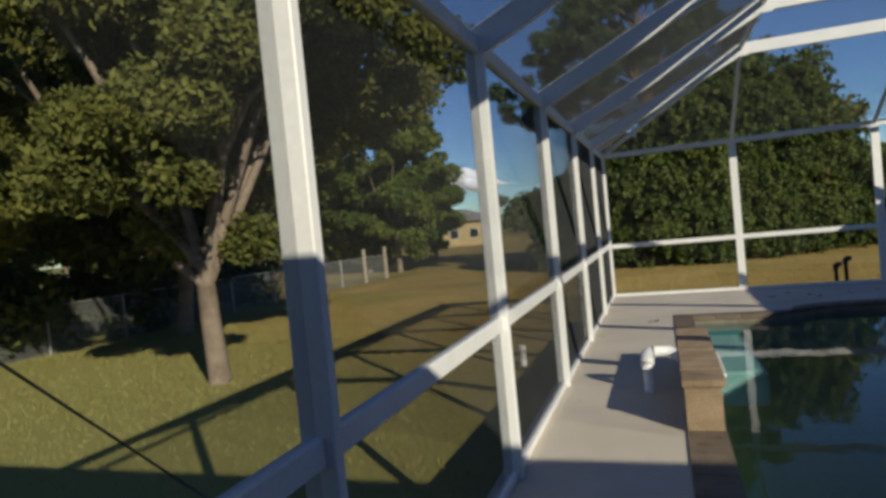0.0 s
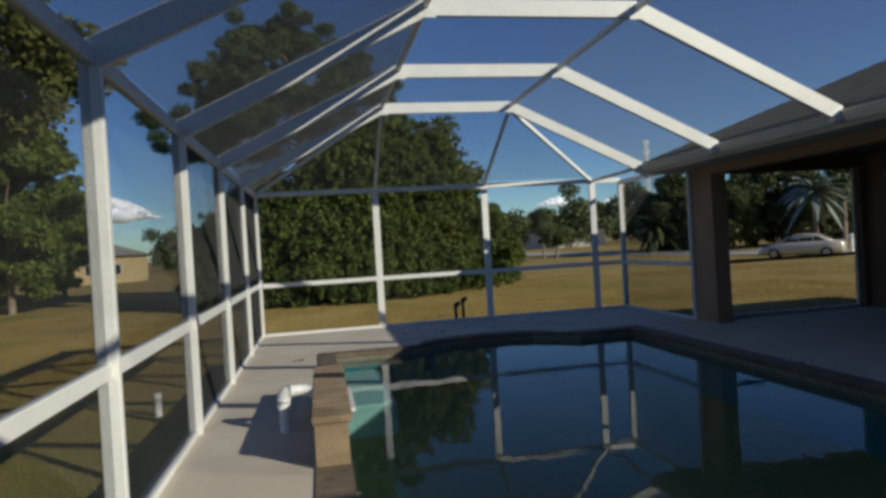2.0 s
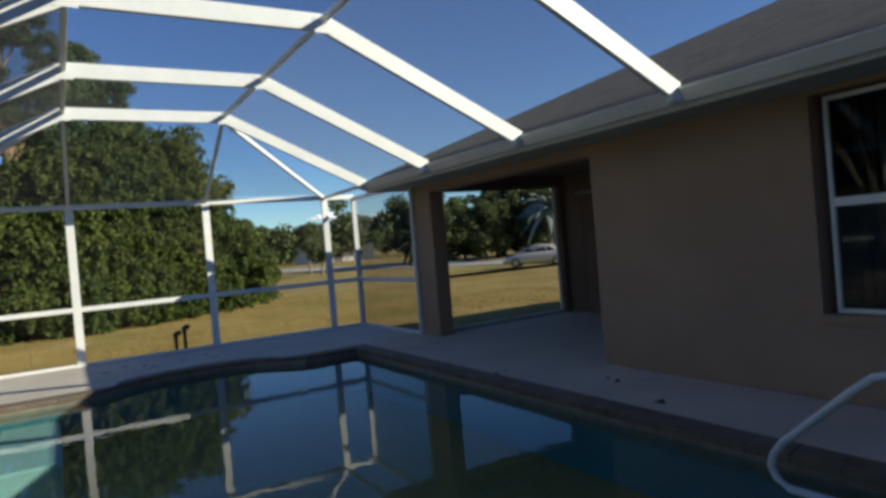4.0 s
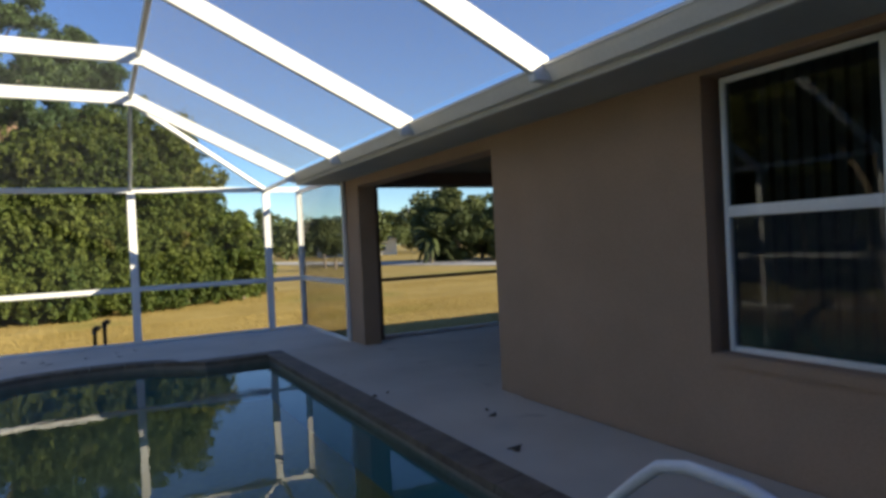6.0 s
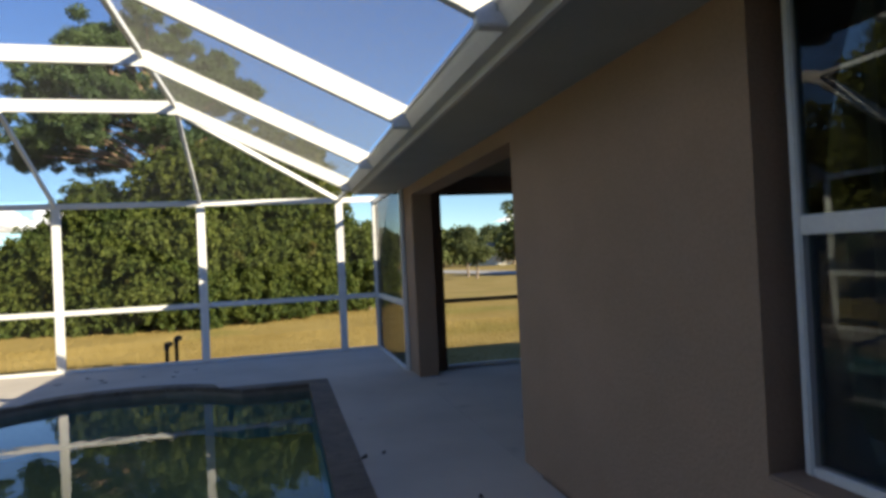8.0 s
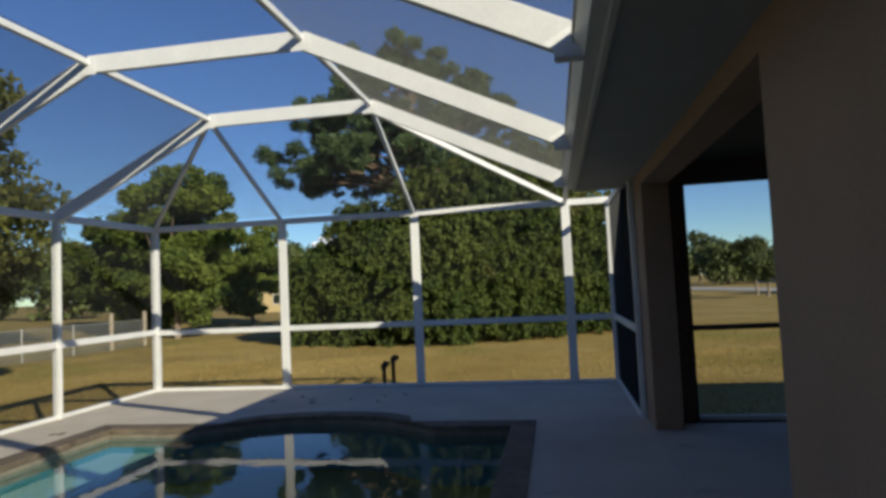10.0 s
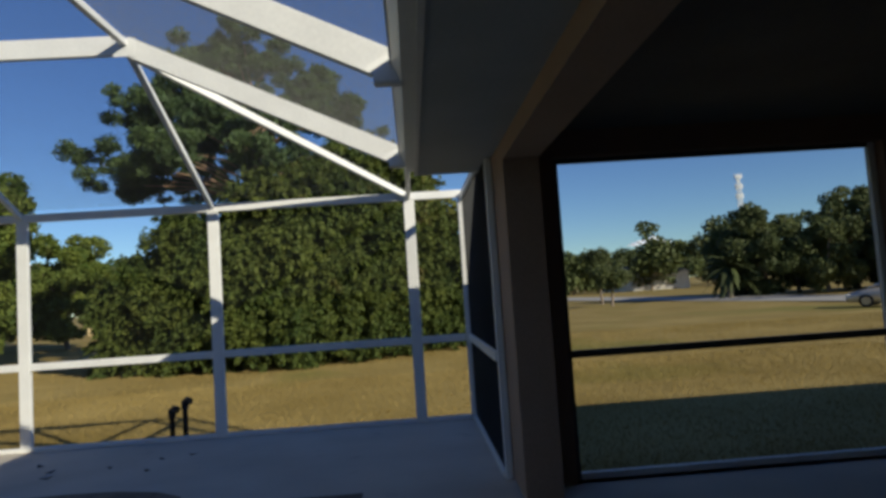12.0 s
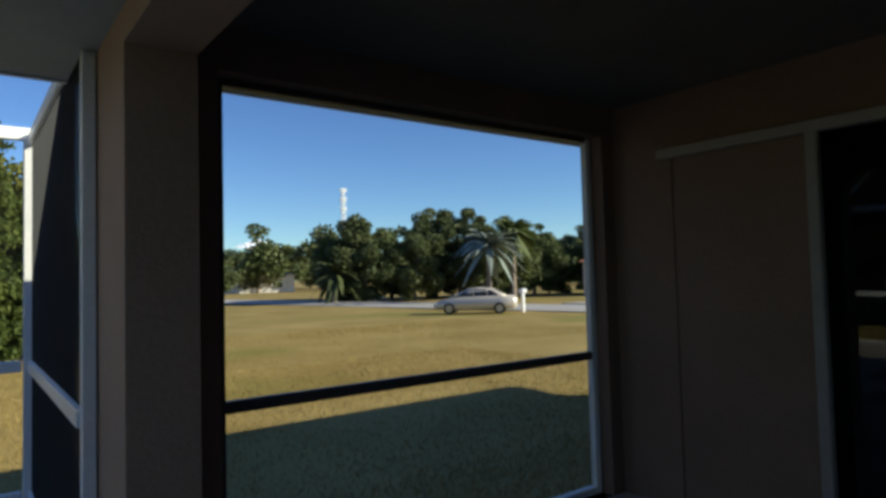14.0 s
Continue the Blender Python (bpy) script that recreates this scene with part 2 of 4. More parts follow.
def box(x0, y0, z0, x1, y1, z1, bevel=0.0, bm=None):
    bm = bm or bmesh.new()
    m = Matrix.Translation(((x0 + x1) / 2, (y0 + y1) / 2, (z0 + z1) / 2)) @ Matrix.Diagonal((x1 - x0, y1 - y0, z1 - z0, 1))
    made = bmesh.ops.create_cube(bm, size=1, matrix=m)["verts"]
    if bevel:
        edges = list({e for v in made for e in v.link_edges})
        bmesh.ops.bevel(bm, geom=edges, offset=bevel, segments=2, affect="EDGES")
    return bm


def bar(p, q, w, h, bm=None, bevel=0.004, up=(0, 0, 1)):
    """A straight hollow-section member from p to q, w across and h deep."""
    p, q = Vector(p), Vector(q)
    d = q - p
    zx = d.normalized()
    side = zx.cross(Vector(up))
    if side.length < 1e-4:
        side = Vector((1, 0, 0))
    side.normalize()
    top = side.cross(zx)
    m = Matrix((side, zx, top)).transposed().to_4x4()
    m = Matrix.Translation((p + q) / 2) @ m @ Matrix.Diagonal((w, d.length, h, 1))
    bm = bm or bmesh.new()
    made = bmesh.ops.create_cube(bm, size=1, matrix=m)["verts"]
    if bevel:
        bmesh.ops.bevel(bm, geom=list({e for v in made for e in v.link_edges}), offset=bevel, segments=1, affect="EDGES")
    return bm


def tube(points, radii, sides=10, bm=None):
    """A round, tapered tube through the points."""
    bm = bm or bmesh.new()
    rings = []
    pts = [Vector(p) for p in points]
    if not hasattr(radii, "__len__"):
        radii = [radii] * len(pts)
    ref = Vector((0.31, 0.77, 0.2))
    for i, p in enumerate(pts):
        d = (pts[min(i + 1, len(pts) - 1)] - pts[max(i - 1, 0)]).normalized()
        a = d.cross(ref).normalized()
        b = d.cross(a)
        rings.append([bm.verts.new(p + (a * math.cos(u) + b * math.sin(u)) * radii[i]) for u in np.linspace(0, 2 * math.pi, sides, endpoint=False)])
    for r, s in zip(rings, rings[1:]):
        for k in range(sides):
            bm.faces.new((r[k], r[(k + 1) % sides], s[(k + 1) % sides], s[k]))
    bm.faces.new(rings[0])
    bm.faces.new(rings[-1][::-1])
    return bm


def prism(outline, z0, z1, bm=None):
    bm = bm or bmesh.new()
    low = [bm.verts.new((x, y, z0)) for x, y in outline]
    top = [bm.verts.new((x, y, z1)) for x, y in outline]
    n = len(outline)
    bm.faces.new(top)
    bm.faces.new(low[::-1])
    for i in range(n):
        bm.faces.new((low[i], low[(i + 1) % n], top[(i + 1) % n], top[i]))
    bmesh.ops.recalc_face_normals(bm, faces=bm.faces)
    return bm


def quad(*corners, bm=None):
    bm = bm or bmesh.new()
    bm.faces.new([bm.verts.new(c) for c in corners])
    return bm


# ---- ground ----
bm = bmesh.new()
nx = [-3000, -900, -300, -120] + list(range(-60, 64, 3)) + [120, 300, 900, 3000]
grid = [[bm.verts.new((x, y, GROUND + (0.04 * noise.noise((x * 0.15, y * 0.15, 0)) if abs(x) < 70 and abs(y) < 100 else 0))) for x in nx] for y in nx]
for j in range(len(nx) - 1):
    for i in range(len(nx) - 1):
        bm.faces.new((grid[j][i], grid[j][i + 1], grid[j + 1][i + 1], grid[j + 1][i]))
structure("ground", bm, GRASS, "dry yellow-brown lawn with green patches", "lawn")

road_line = [(50, -120), (32.5, 30.9), (27.5, 66), (22, 110), (5, 240)]
bm = bmesh.new()
row = [(bm.verts.new((x, y, GROUND + 0.06)), bm.verts.new((x + 6.5, y + 1.0, GROUND + 0.06))) for x, y in road_line]
for a, b in zip(row, row[1:]):
    bm.faces.new((a[0], a[1], b[1], b[0]))
structure("road", bm, ROAD, "pale grey asphalt residential street", "road")
structure("driveway", box(39.5, 33.5, GROUND - 0.2, 62, 37.5, GROUND + 0.07), ROAD, "pale concrete driveway beside the street", "driveway")

# ---- pool deck with the pool's opening ----
XL, XR, YF = -0.73, 6.50, 12.40
PX0, PX1, PY0, PY1 = 0.28, 5.37, 1.60, 9.88


def pool_outline(inset):
    """The pool's rim, counter-clockwise, with a rounded bay in its far end."""
    x0, x1, y0, y1 = PX0 + inset, PX1 - inset, PY0 + inset, PY1 - inset
    pts = []

    def run(a, b, step=0.31):
        n = max(1, round(math.dist(a, b) / step))
        pts.extend((a[0] + (b[0] - a[0]) * i / n, a[1] + (b[1] - a[1]) * i / n) for i in range(n))

    cx, half = 2.9, 1.12
    run((x0, y0), (x1, y0))
    run((x1, y0), (x1, y1))
    run((x1, y1), (cx + half, y1))
    for i in range(8):
        u = i / 8
        pts.append((cx + half * math.cos(math.pi * u), y1 + 0.62 * math.sin(math.pi * u) ** 0.8))
    run((cx - half, y1), (x0, y1))
    run((x0, y1), (x0, y0))
    return pts


OUTER, INNER = pool_outline(0.0), pool_outline(0.23)
if len(INNER) != len(OUTER):
    # keep one joint for each outer joint
    INNER = [min(INNER, key=lambda q: math.dist(q, p)) for p in OUTER]

bm = bmesh.new()
edges = []
for loop in ([(XL - 0.1, -0.9), (XR, -0.9), (XR, YF + 0.08), (XL - 0.1, YF + 0.08)], OUTER):
    vs = [bm.verts.new((x, y, 0)) for x, y in loop]
    edges += [bm.edges.new((vs[i], vs[(i + 1) % len(vs)])) for i in range(len(vs))]
bmesh.ops.triangle_fill(bm, use_beauty=True, edges=edges, normal=(0, 0, 1))
for f in list(bm.faces):
    c = f.calc_center_median()
    if PX0 + 0.02 < c.x < PX1 - 0.02 and PY0 + 0.05 < c.y < PY1 - 0.05:
        bm.faces.remove(f)
out = bmesh.ops.extrude_face_region(bm, geom=list(bm.faces))
for v in out["geom"]:
    if isinstance(v, bmesh.types.BMVert):
        v.co.z = GROUND - 0.1
bmesh.ops.recalc_face_normals(bm, faces=bm.faces)
structure("pool_deck", bm, DECK, "beige textured concrete pool deck, partly sunlit", "deck")
structure("floor_lanai", box(XR + 0.002, 5.4, GROUND, 9.7, 9.95, 0.0), DECK, "beige textured concrete floor of the covered lanai", "floor")

# pool basin
bm = bmesh.new()
n = len(INNER)
for z0, z1 in ((-1.5, -0.19),):
    lo = [bm.verts.new((x, y, z0)) for x, y in INNER]
    hi = [bm.verts.new((x, y, z1)) for x, y in INNER]
    for i in range(n):
        bm.faces.new((lo[i], hi[i], hi[(i + 1) % n], lo[(i + 1) % n]))
    bm.faces.new(lo)
structure("pool_basin", bm, PLASTER, "blue-green plastered swimming pool basin", "pool")
bm = bmesh.new()
lo = [bm.verts.new((x, y, -0.19)) for x, y in INNER]
hi = [bm.verts.new((x, y, -0.03)) for x, y in INNER]
for i in range(n):
    bm.faces.new((lo[i], hi[i], hi[(i + 1) % n], lo[(i + 1) % n]))
structure("waterline_band", bm, TILE, "dark grey-brown waterline tile band", "tile")
structure("pool_step", box(0.515, 7.5, -1.5, 1.15, 9.63, -0.25, 0.04), SHELF, "pale turquoise plastered entry shelf under water", "pool step")
bm = bmesh.new()
bm.faces.new([bm.verts.new((x, y, -0.095)) for x, y in INNER])
structure("water", bm, WATER, "still dark blue pool water with mirror reflections", "water")


# ---- house ----
HX = 6.52
SOF = 2.50


def wall_y(name, x0, x1, y0, y1, holes, material, label, z1=SOF):
    """A wall along y between x0 and x1, with openings (ya, yb, za, zb)."""
    bm = bmesh.new()
    ys = sorted({y0, y1, *[v for h in holes for v in h[:2]]})
    for a, b in zip(ys, ys[1:]):
        zs = [(GROUND - 0.1, z1)]
        for ya, yb, za, zb in holes:
            if ya <= a and b <= yb:
                zs = [(GROUND - 0.1, za), (zb, z1)]
        for c, d in zs:
            if d - c > 0.01:
                box(x0, a, c, x1, b, d, 0, bm)
    return structure(name, bm, material, label, "wall")


def wall_x(name, y0, y1, x0, x1, holes, material, label, z1=SOF):
    bm = bmesh.new()
    xs = sorted({x0, x1, *[v for h in holes for v in h[:2]]})
    for a, b in zip(xs, xs[1:]):
        zs = [(GROUND - 0.1, z1)]
        for xa, xb, za, zb in holes:
            if xa <= a and b <= xb:
                zs = [(GROUND - 0.1, za), (zb, z1)]
        for c, d in zs:
            if d - c > 0.01:
                box(a, y0, c, b, y1, d, 0, bm)
    return structure(name, bm, material, label, "wall")


wall_y("wall_pool_side", HX, HX + 0.26, -0.8, 5.73, [(1.04, 3.25, 0.66, 2.46)], STUCCO, "brown textured stucco house wall in shade")
wall_y("wall_lanai_header", HX, HX + 0.26, 5.73, 9.41, [(5.73, 9.41, GROUND, 2.37)], STUCCO, "brown stucco header over the lanai opening")
wall_y("wall_corner_column", HX, HX + 0.26, 9.41, 10.02, [], STUCCO, "brown stucco corner column of the lanai")
wall_x("wall_lanai_far", 9.70, 9.86, HX + 0.26, 9.66, [(6.95, 9.54, 0.0, 2.42)], STUCCO_SHADE, "shaded brown stucco lanai end wall with wide opening", 2.62)
wall_y("wall_lanai_back", 9.66, 9.9, 5.45, 9.86, [(5.9, 9.25, 0.02, 2.24)], STUCCO_SHADE, "shaded reddish stucco wall behind the lanai", 2.62)
wall_x("wall_lanai_near", 5.45, 5.73, HX + 0.26, 9.66, [], STUCCO_SHADE, "shaded brown stucco lanai side wall", 2.62)
structure("ceiling_lanai", box(HX + 0.26, 5.4, 2.62, 9.9, 9.86, 2.70), CEIL, "textured lanai ceiling with its shade darkened into the colour", "ceiling")
wall_x("wall_house_far", 9.72, 10.02, 9.902, 19.0, [], STUCCO, "brown stucco house end wall", 2.57)
wall_y("wall_house_east", 18.8, 19.0, -9.0, 9.72, [], STUCCO, "brown stucco outer house wall")
wall_x("wall_wing", -1.0, -0.8, -2.4, HX + 0.26, [], STUCCO, "brown stucco wall of the house wing")
wall_y("wall_wing_end", -2.4, -2.2, -9.0, -1.0, [], STUCCO, "brown stucco end wall of the house wing")
wall_x("wall_house_near", -9.2, -9.0, -2.4, 19.0, [], STUCCO, "brown stucco rear house wall")
# rooms behind the glass, painted near-black to read as unlit
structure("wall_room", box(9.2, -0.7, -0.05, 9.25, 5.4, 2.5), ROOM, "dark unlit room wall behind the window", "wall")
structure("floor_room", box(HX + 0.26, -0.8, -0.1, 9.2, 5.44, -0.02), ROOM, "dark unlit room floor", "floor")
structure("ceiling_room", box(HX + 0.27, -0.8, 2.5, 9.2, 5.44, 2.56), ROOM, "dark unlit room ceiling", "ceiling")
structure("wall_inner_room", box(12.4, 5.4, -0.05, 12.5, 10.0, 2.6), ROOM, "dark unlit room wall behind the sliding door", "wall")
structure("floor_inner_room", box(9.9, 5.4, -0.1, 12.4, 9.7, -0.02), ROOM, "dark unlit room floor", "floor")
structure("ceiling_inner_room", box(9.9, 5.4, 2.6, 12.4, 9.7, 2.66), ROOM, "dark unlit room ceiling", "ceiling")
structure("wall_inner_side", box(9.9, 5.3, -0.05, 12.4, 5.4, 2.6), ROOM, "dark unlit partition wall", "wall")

# roof: hip over the main house, gable slope over the wing
EX, EYF, EYN = 5.84, 10.52, -0.17
PITCH = 0.42
roof = thing("roof", (12, 2, 2.6), "dark grey-brown asphalt shingle roof with pale gutter", "roof", kind="structure")


def slope(a, b, c, d, name="roof_slope"):
    bm = quad(a, b, c, d)
    out = bmesh.ops.extrude_face_region(bm, geom=list(bm.faces))
    for v in out["geom"]:
        if isinstance(v, bmesh.types.BMVert):
            v.co.z -= 0.06
    bmesh.ops.recalc_face_normals(bm, faces=bm.faces)
    return part(name, bm, SHINGLE, roof)


ZE, RUN = 2.66, 6.9
ZR_ = ZE + RUN * PITCH
slope((EX, -9.6, ZE), (EX, EYF, ZE), (EX + RUN, EYF - RUN, ZR_), (EX + RUN, -9.6, ZR_))
slope((EX, EYF, ZE), (EX + 2 * RUN, EYF, ZE), (EX + RUN + 0.01, EYF - RUN, ZR_), (EX + RUN, EYF - RUN, ZR_))
slope((EX + 2 * RUN, EYF, ZE), (EX + 2 * RUN, -9.6, ZE), (EX + RUN, -9.6, ZR_), (EX + RUN, EYF - RUN, ZR_))
slope((-3.0, EYN, ZE), (EX + 3, EYN, ZE), (EX + 3, EYN - 4.7, ZE + 4.7 * PITCH), (-3.0, EYN - 4.7, ZE + 4.7 * PITCH))
slope((-3.0, EYN - 9.4, ZE), (EX + 3, EYN - 9.4, ZE), (EX + 3, EYN - 4.7, ZE + 4.7 * PITCH), (-3.0, EYN - 4.7, ZE + 4.7 * PITCH))
# shingle courses along the pool-side slope
for k in range(1, 44):
    s = k * 0.155
    x, z = EX + s * 0.92, ZE + s * 0.92 * PITCH
    ya = EYF - s * 0.92
    part("shingle_course", bar((x, EYN + 0.5 - s * 0.3, z + 0.003), (x, ya, z + 0.003), 0.17, 0.007, None, 0, (-PITCH, 0, 1)), SHINGLE, roof)


def gutter(name, p, q, out):
    """An ogee-like gutter with a rolled lip and fascia behind it."""
    p, q, out = Vector(p), Vector(q), Vector(out)
    prof = [(0.0, 0.0), (0.07, 0.0), (0.085, 0.03), (0.10, 0.06), (0.115, 0.10), (0.125, 0.10), (0.125, 0.125), (0.105, 0.125), (0.105, 0.11), (0.09, 0.07), (0.06, 0.02), (0.0, 0.02)]
    bm = bmesh.new()
    a = [bm.verts.new(p + out * u + Vector((0, 0, v))) for u, v in prof]
    b = [bm.verts.new(q + out * u + Vector((0, 0, v))) for u, v in prof]
    m = len(prof)
    for i in range(m):
        bm.faces.new((a[i], a[(i + 1) % m], b[(i + 1) % m], b[i]))
    bm.faces.new(a)
    bm.faces.new(b[::-1])
    bmesh.ops.recalc_face_normals(bm, faces=bm.faces)
    return part(name, bm, GUTTER, roof, "pale painted metal gutter")


gutter("gutter", (EX + 0.07, EYN, 2.53), (EX + 0.07, EYF, 2.53), (-1, 0, 0))
part("fascia", box(EX + 0.07, EYN, 2.49, EX + 0.10, EYF, 2.655), GUTTER, roof, "pale painted fascia board")
part("fascia", box(HX + 0.3, EYF - 0.03, 2.565, EX + 2 * RUN, EYF, 2.655), GUTTER, roof)
part("fascia", box(-3.0, EYN, 2.49, EX + 0.07, EYN + 0.03, 2.655), GUTTER, roof)
part("soffit", box(EX + 0.10, EYN - 0.6, 2.50, HX + 0.3, EYF - 0.03, 2.53), SOFFIT, roof, "grey-white vented soffit panel")
part("fascia", box(EX + 0.10, EYF - 0.03, 2.49, HX + 0.3, EYF, 2.655), GUTTER, roof)
part("soffit", box(HX + 0.3, 9.862, 2.57, EX + 2 * RUN, EYF - 0.03, 2.60), SOFFIT, roof)
part("soffit", box(-3.0, -0.8, 2.50, EX + 0.10, EYN, 2.53), SOFFIT, roof)
# window: two single-hung sashes side by side
window = thing("window_1", (6.64, 2.1, 0.7), "white framed twin single-hung window with dark glass", "window", kind="structure")
WX = 6.62
for ya, yb in ((2.20, 3.19), (1.07, 2.06)):
    z0, z1, zm, w = 0.698, 2.44, 1.59, 0.038
    for nm, b in (("window_frame", (ya, z0, ya + w, z1)), ("window_frame", (yb - w, z0, yb, z1)),
                  ("window_frame", (ya + w, z0, yb - w, z0 + w)), ("window_frame", (ya + w, z1 - w, yb - w, z1)),
                  ("meeting_rail", (ya + w, zm - 0.035, yb - w, zm + 0.035))):
        part(nm, box(WX, b[0], b[1], WX + 0.07, b[2], b[3], 0.006), WHITE, window)
    part("pane", box(WX + 0.035, ya + w, z0 + w, WX + 0.041, yb - w, zm - 0.035), GLASS, window, "dark reflecting glass pane")
    part("insect_screen", quad((WX + 0.012, ya + w, z0 + w), (WX + 0.012, yb - w, z0 + w), (WX + 0.012, yb - w, zm - 0.035), (WX + 0.012, ya + w, zm - 0.035)), SCREEN_SLANT, window, "dark insect screen over the lower sash")
    part("pane", box(WX + 0.02, ya + w, zm + 0.035, WX + 0.026, yb - w, z1 - w), GLASS, window, "dark reflecting glass pane")
part("mullion", box(WX - 0.005, 2.062, 0.70, WX + 0.08, 2.198, 2.44, 0.006), WHITE, window, "wide white mullion")
part("window_sill", box(HX - 0.02, 1.045, 0.62, WX + 0.07, 3.245, 0.697, 0.01), STUCCO, window, "brown stucco sill")
# vertical blinds inside
blinds = thing("vertical_blinds", (6.9, 2.1, 2.4), "dim grey vertical blinds hanging behind the window glass", "blinds")
part("headrail", box(6.86, 1.1, 2.46, 6.93, 3.15, 2.4995), BLIND, blinds)
for k in range(21):
    y = 1.14 + k * 0.097
    part("slat", bar((6.89, y, 0.75), (6.89, y, 2.46), 0.004, 0.088, None, 0, (0.45, 1, 0)), BLIND, blinds)

# lanai sliding door
door = thing("door_1", (9.66, 7.5, 0.02), "sliding glass door with dark glass, trim toned down to tan for shade", "sliding door", kind="structure")
part("head_trim", box(9.60, 5.85, 2.20, 9.657, 9.32, 2.26, 0.006), TRIM, door)
part("jamb", box(9.60, 5.85, 0.0, 9.657, 5.91, 2.20, 0.006), TRIM, door)
part("jamb", box(9.60, 8.36, 0.0, 9.657, 8.42, 2.20, 0.006), TRIM, door)
part("threshold", box(9.58, 5.91, 0.0, 9.657, 8.36, 0.03, 0.006), TRIM, door)
part("fixed_panel", box(9.67, 8.42, 0.02, 9.70, 9.25, 2.24), STUCCO_SHADE, door, "reddish brown fixed panel")
for ya in (5.91, 7.10):
    part("door_stile", box(9.68, ya, 0.03, 9.72, ya + 0.06, 2.20, 0.004), TRIM, door)
    part("pane", box(9.697, ya + 0.06, 0.03, 9.703, ya + 1.19, 2.20), GLASS, door, "dark glass pane")

# screened lanai end opening
lanai_screen = thing("lanai_screen", (8.2, 9.82, 0), "white framed insect screen filling the lanai end opening, backlit members darkened", "screen", kind="structure")
for b in ((6.952, 0.0, 7.00, 2.418), (9.485, 0.0, 9.538, 2.418), (7.00, 0.0, 9.485, 0.05), (7.00, 2.385, 9.485, 2.418), (7.00, 0.90, 9.485, 0.955)):
    # left side, head and rail get the colour with shade painted in
    part("screen_frame", box(b[0], 9.79, b[1], b[2], 9.84, b[3], 0.005), FRAME_SHADE if b[1] > 0.8 or b[0] < 6.96 else WHITE, lanai_screen)
part("screen_panel", quad((7.00, 9.815, 0.05), (9.485, 9.815, 0.05), (9.485, 9.815, 2.385), (7.00, 9.815, 2.385)), screen_mat("lanai_mesh", 0.12, (0.04, 0.04, 0.04)), lanai_screen, "fine dark insect mesh")

# ---- screen enclosure ----
cage = thing("screen_enclosure", (2.9, 6, 0), "white aluminium pool screen enclosure with dark mesh", "pool cage")
EZ, RZ = 2.60, 3.68
RX0, RX1, GX = 1.475, 3.57, 5.80
FR = [1.79, 3.92, 6.055, 8.18, 10.30]
FX = [1.475, 3.60, 5.85, 6.47]


def member(name, p, q, w, h, up=(0, 0, 1)):
    return part(name, bar(p, q, w, h, None, 0.005, up), WHITE, cage)


def panel(*corners, mesh=SCREEN):
    return part("screen_panel", quad(*corners), mesh, cage, "fine dark insect mesh")


for y in FR + [-0.35]:
    member("post", (XL, y, 0), (XL, y, EZ - 0.04), 0.11, 0.05, (0, 1, 0))
member("post", (XL, YF, 0), (XL, YF, EZ - 0.04), 0.10, 0.10, (0, 1, 0))
for x in FX[:3]:
    member("post", (x, YF, 0), (x, YF, EZ - 0.04), 0.125, 0.052, (0, 1, 0))
member("post", (FX[3], YF, 0), (FX[3], YF, EZ - 0.04), 0.10, 0.06, (0, 1, 0))
member("post", (6.487, 9.985, 0), (6.487, 9.985, 2.495), 0.055, 0.06, (0, 1, 0))
ys = [-0.35] + FR + [YF]
for a, b in zip(ys, ys[1:]):
    member("chair_rail", (XL, a + 0.027, 0.945), (XL, b - 0.027, 0.945), 0.052, 0.085)
    member("sill_plate", (XL, a + 0.027, 0.026), (XL, b - 0.027, 0.026), 0.052, 0.05)
    member("eave_beam", (XL, a, EZ), (XL, b, EZ), 0.06, 0.10)
    panel((XL, a, 0.05), (XL, b, 0.05), (XL, b, EZ), (XL, a, EZ), mesh=SCREEN_DENSE)
xs = [XL] + FX
for a, b in zip(xs, xs[1:]):
    member("chair_rail", (a + 0.06, YF, 0.93), (b - 0.06, YF, 0.93), 0.052, 0.08)
    member("sill_plate", (a + 0.06, YF, 0.026), (b - 0.06, YF, 0.026), 0.052, 0.05)
    member("eave_beam", (a, YF, EZ), (b, YF, EZ), 0.06, 0.09)
    panel((a, YF, 0.05), (b, YF, 0.05), (b, YF, EZ), (a, YF, EZ))
# return wall to the house corner
for z, h in ((0.93, 0.08), (0.026, 0.05), (2.56, 0.08)):
    member("chair_rail" if h > 0.06 else "sill_plate", (FX[3], 10.02, z), (FX[3], YF - 0.03, z), 0.05, h)
part("screen_panel", quad((FX[3], 10.02, 0.05), (FX[3], YF, 0.05), (FX[3], YF, 2.56), (FX[3], 10.02, 2.56)), screen_mat("return_mesh", 0.15, (0.012, 0.013, 0.014)), cage, "dense dark insect mesh")
# roof frames
for y in FR:
    for p, q in (((XL, y, EZ), (RX0, y, RZ)), ((RX0, y, RZ), (RX1, y, RZ)), ((RX1, y, RZ), (GX, y, 2.62))):
        member("roof_beam", p, q, 0.052, 0.165)
    part("beam_bracket", box(GX - 0.10, y - 0.04, 2.53, GX + 0.06, y + 0.04, 2.60, 0.008), WHITE, cage)
    for gx in (RX0, RX1):
        part("gusset", box(gx - 0.09, y - 0.030, RZ - 0.10, gx + 0.09, y - 0.0265, RZ + 0.06), WHITE, cage)
def roof_panel(*corners, mesh=SCREEN):
    """Roof mesh lies on the upper edge of the beams."""
    return panel(*[(x, y, z + 0.084) for x, y, z in corners], mesh=mesh)


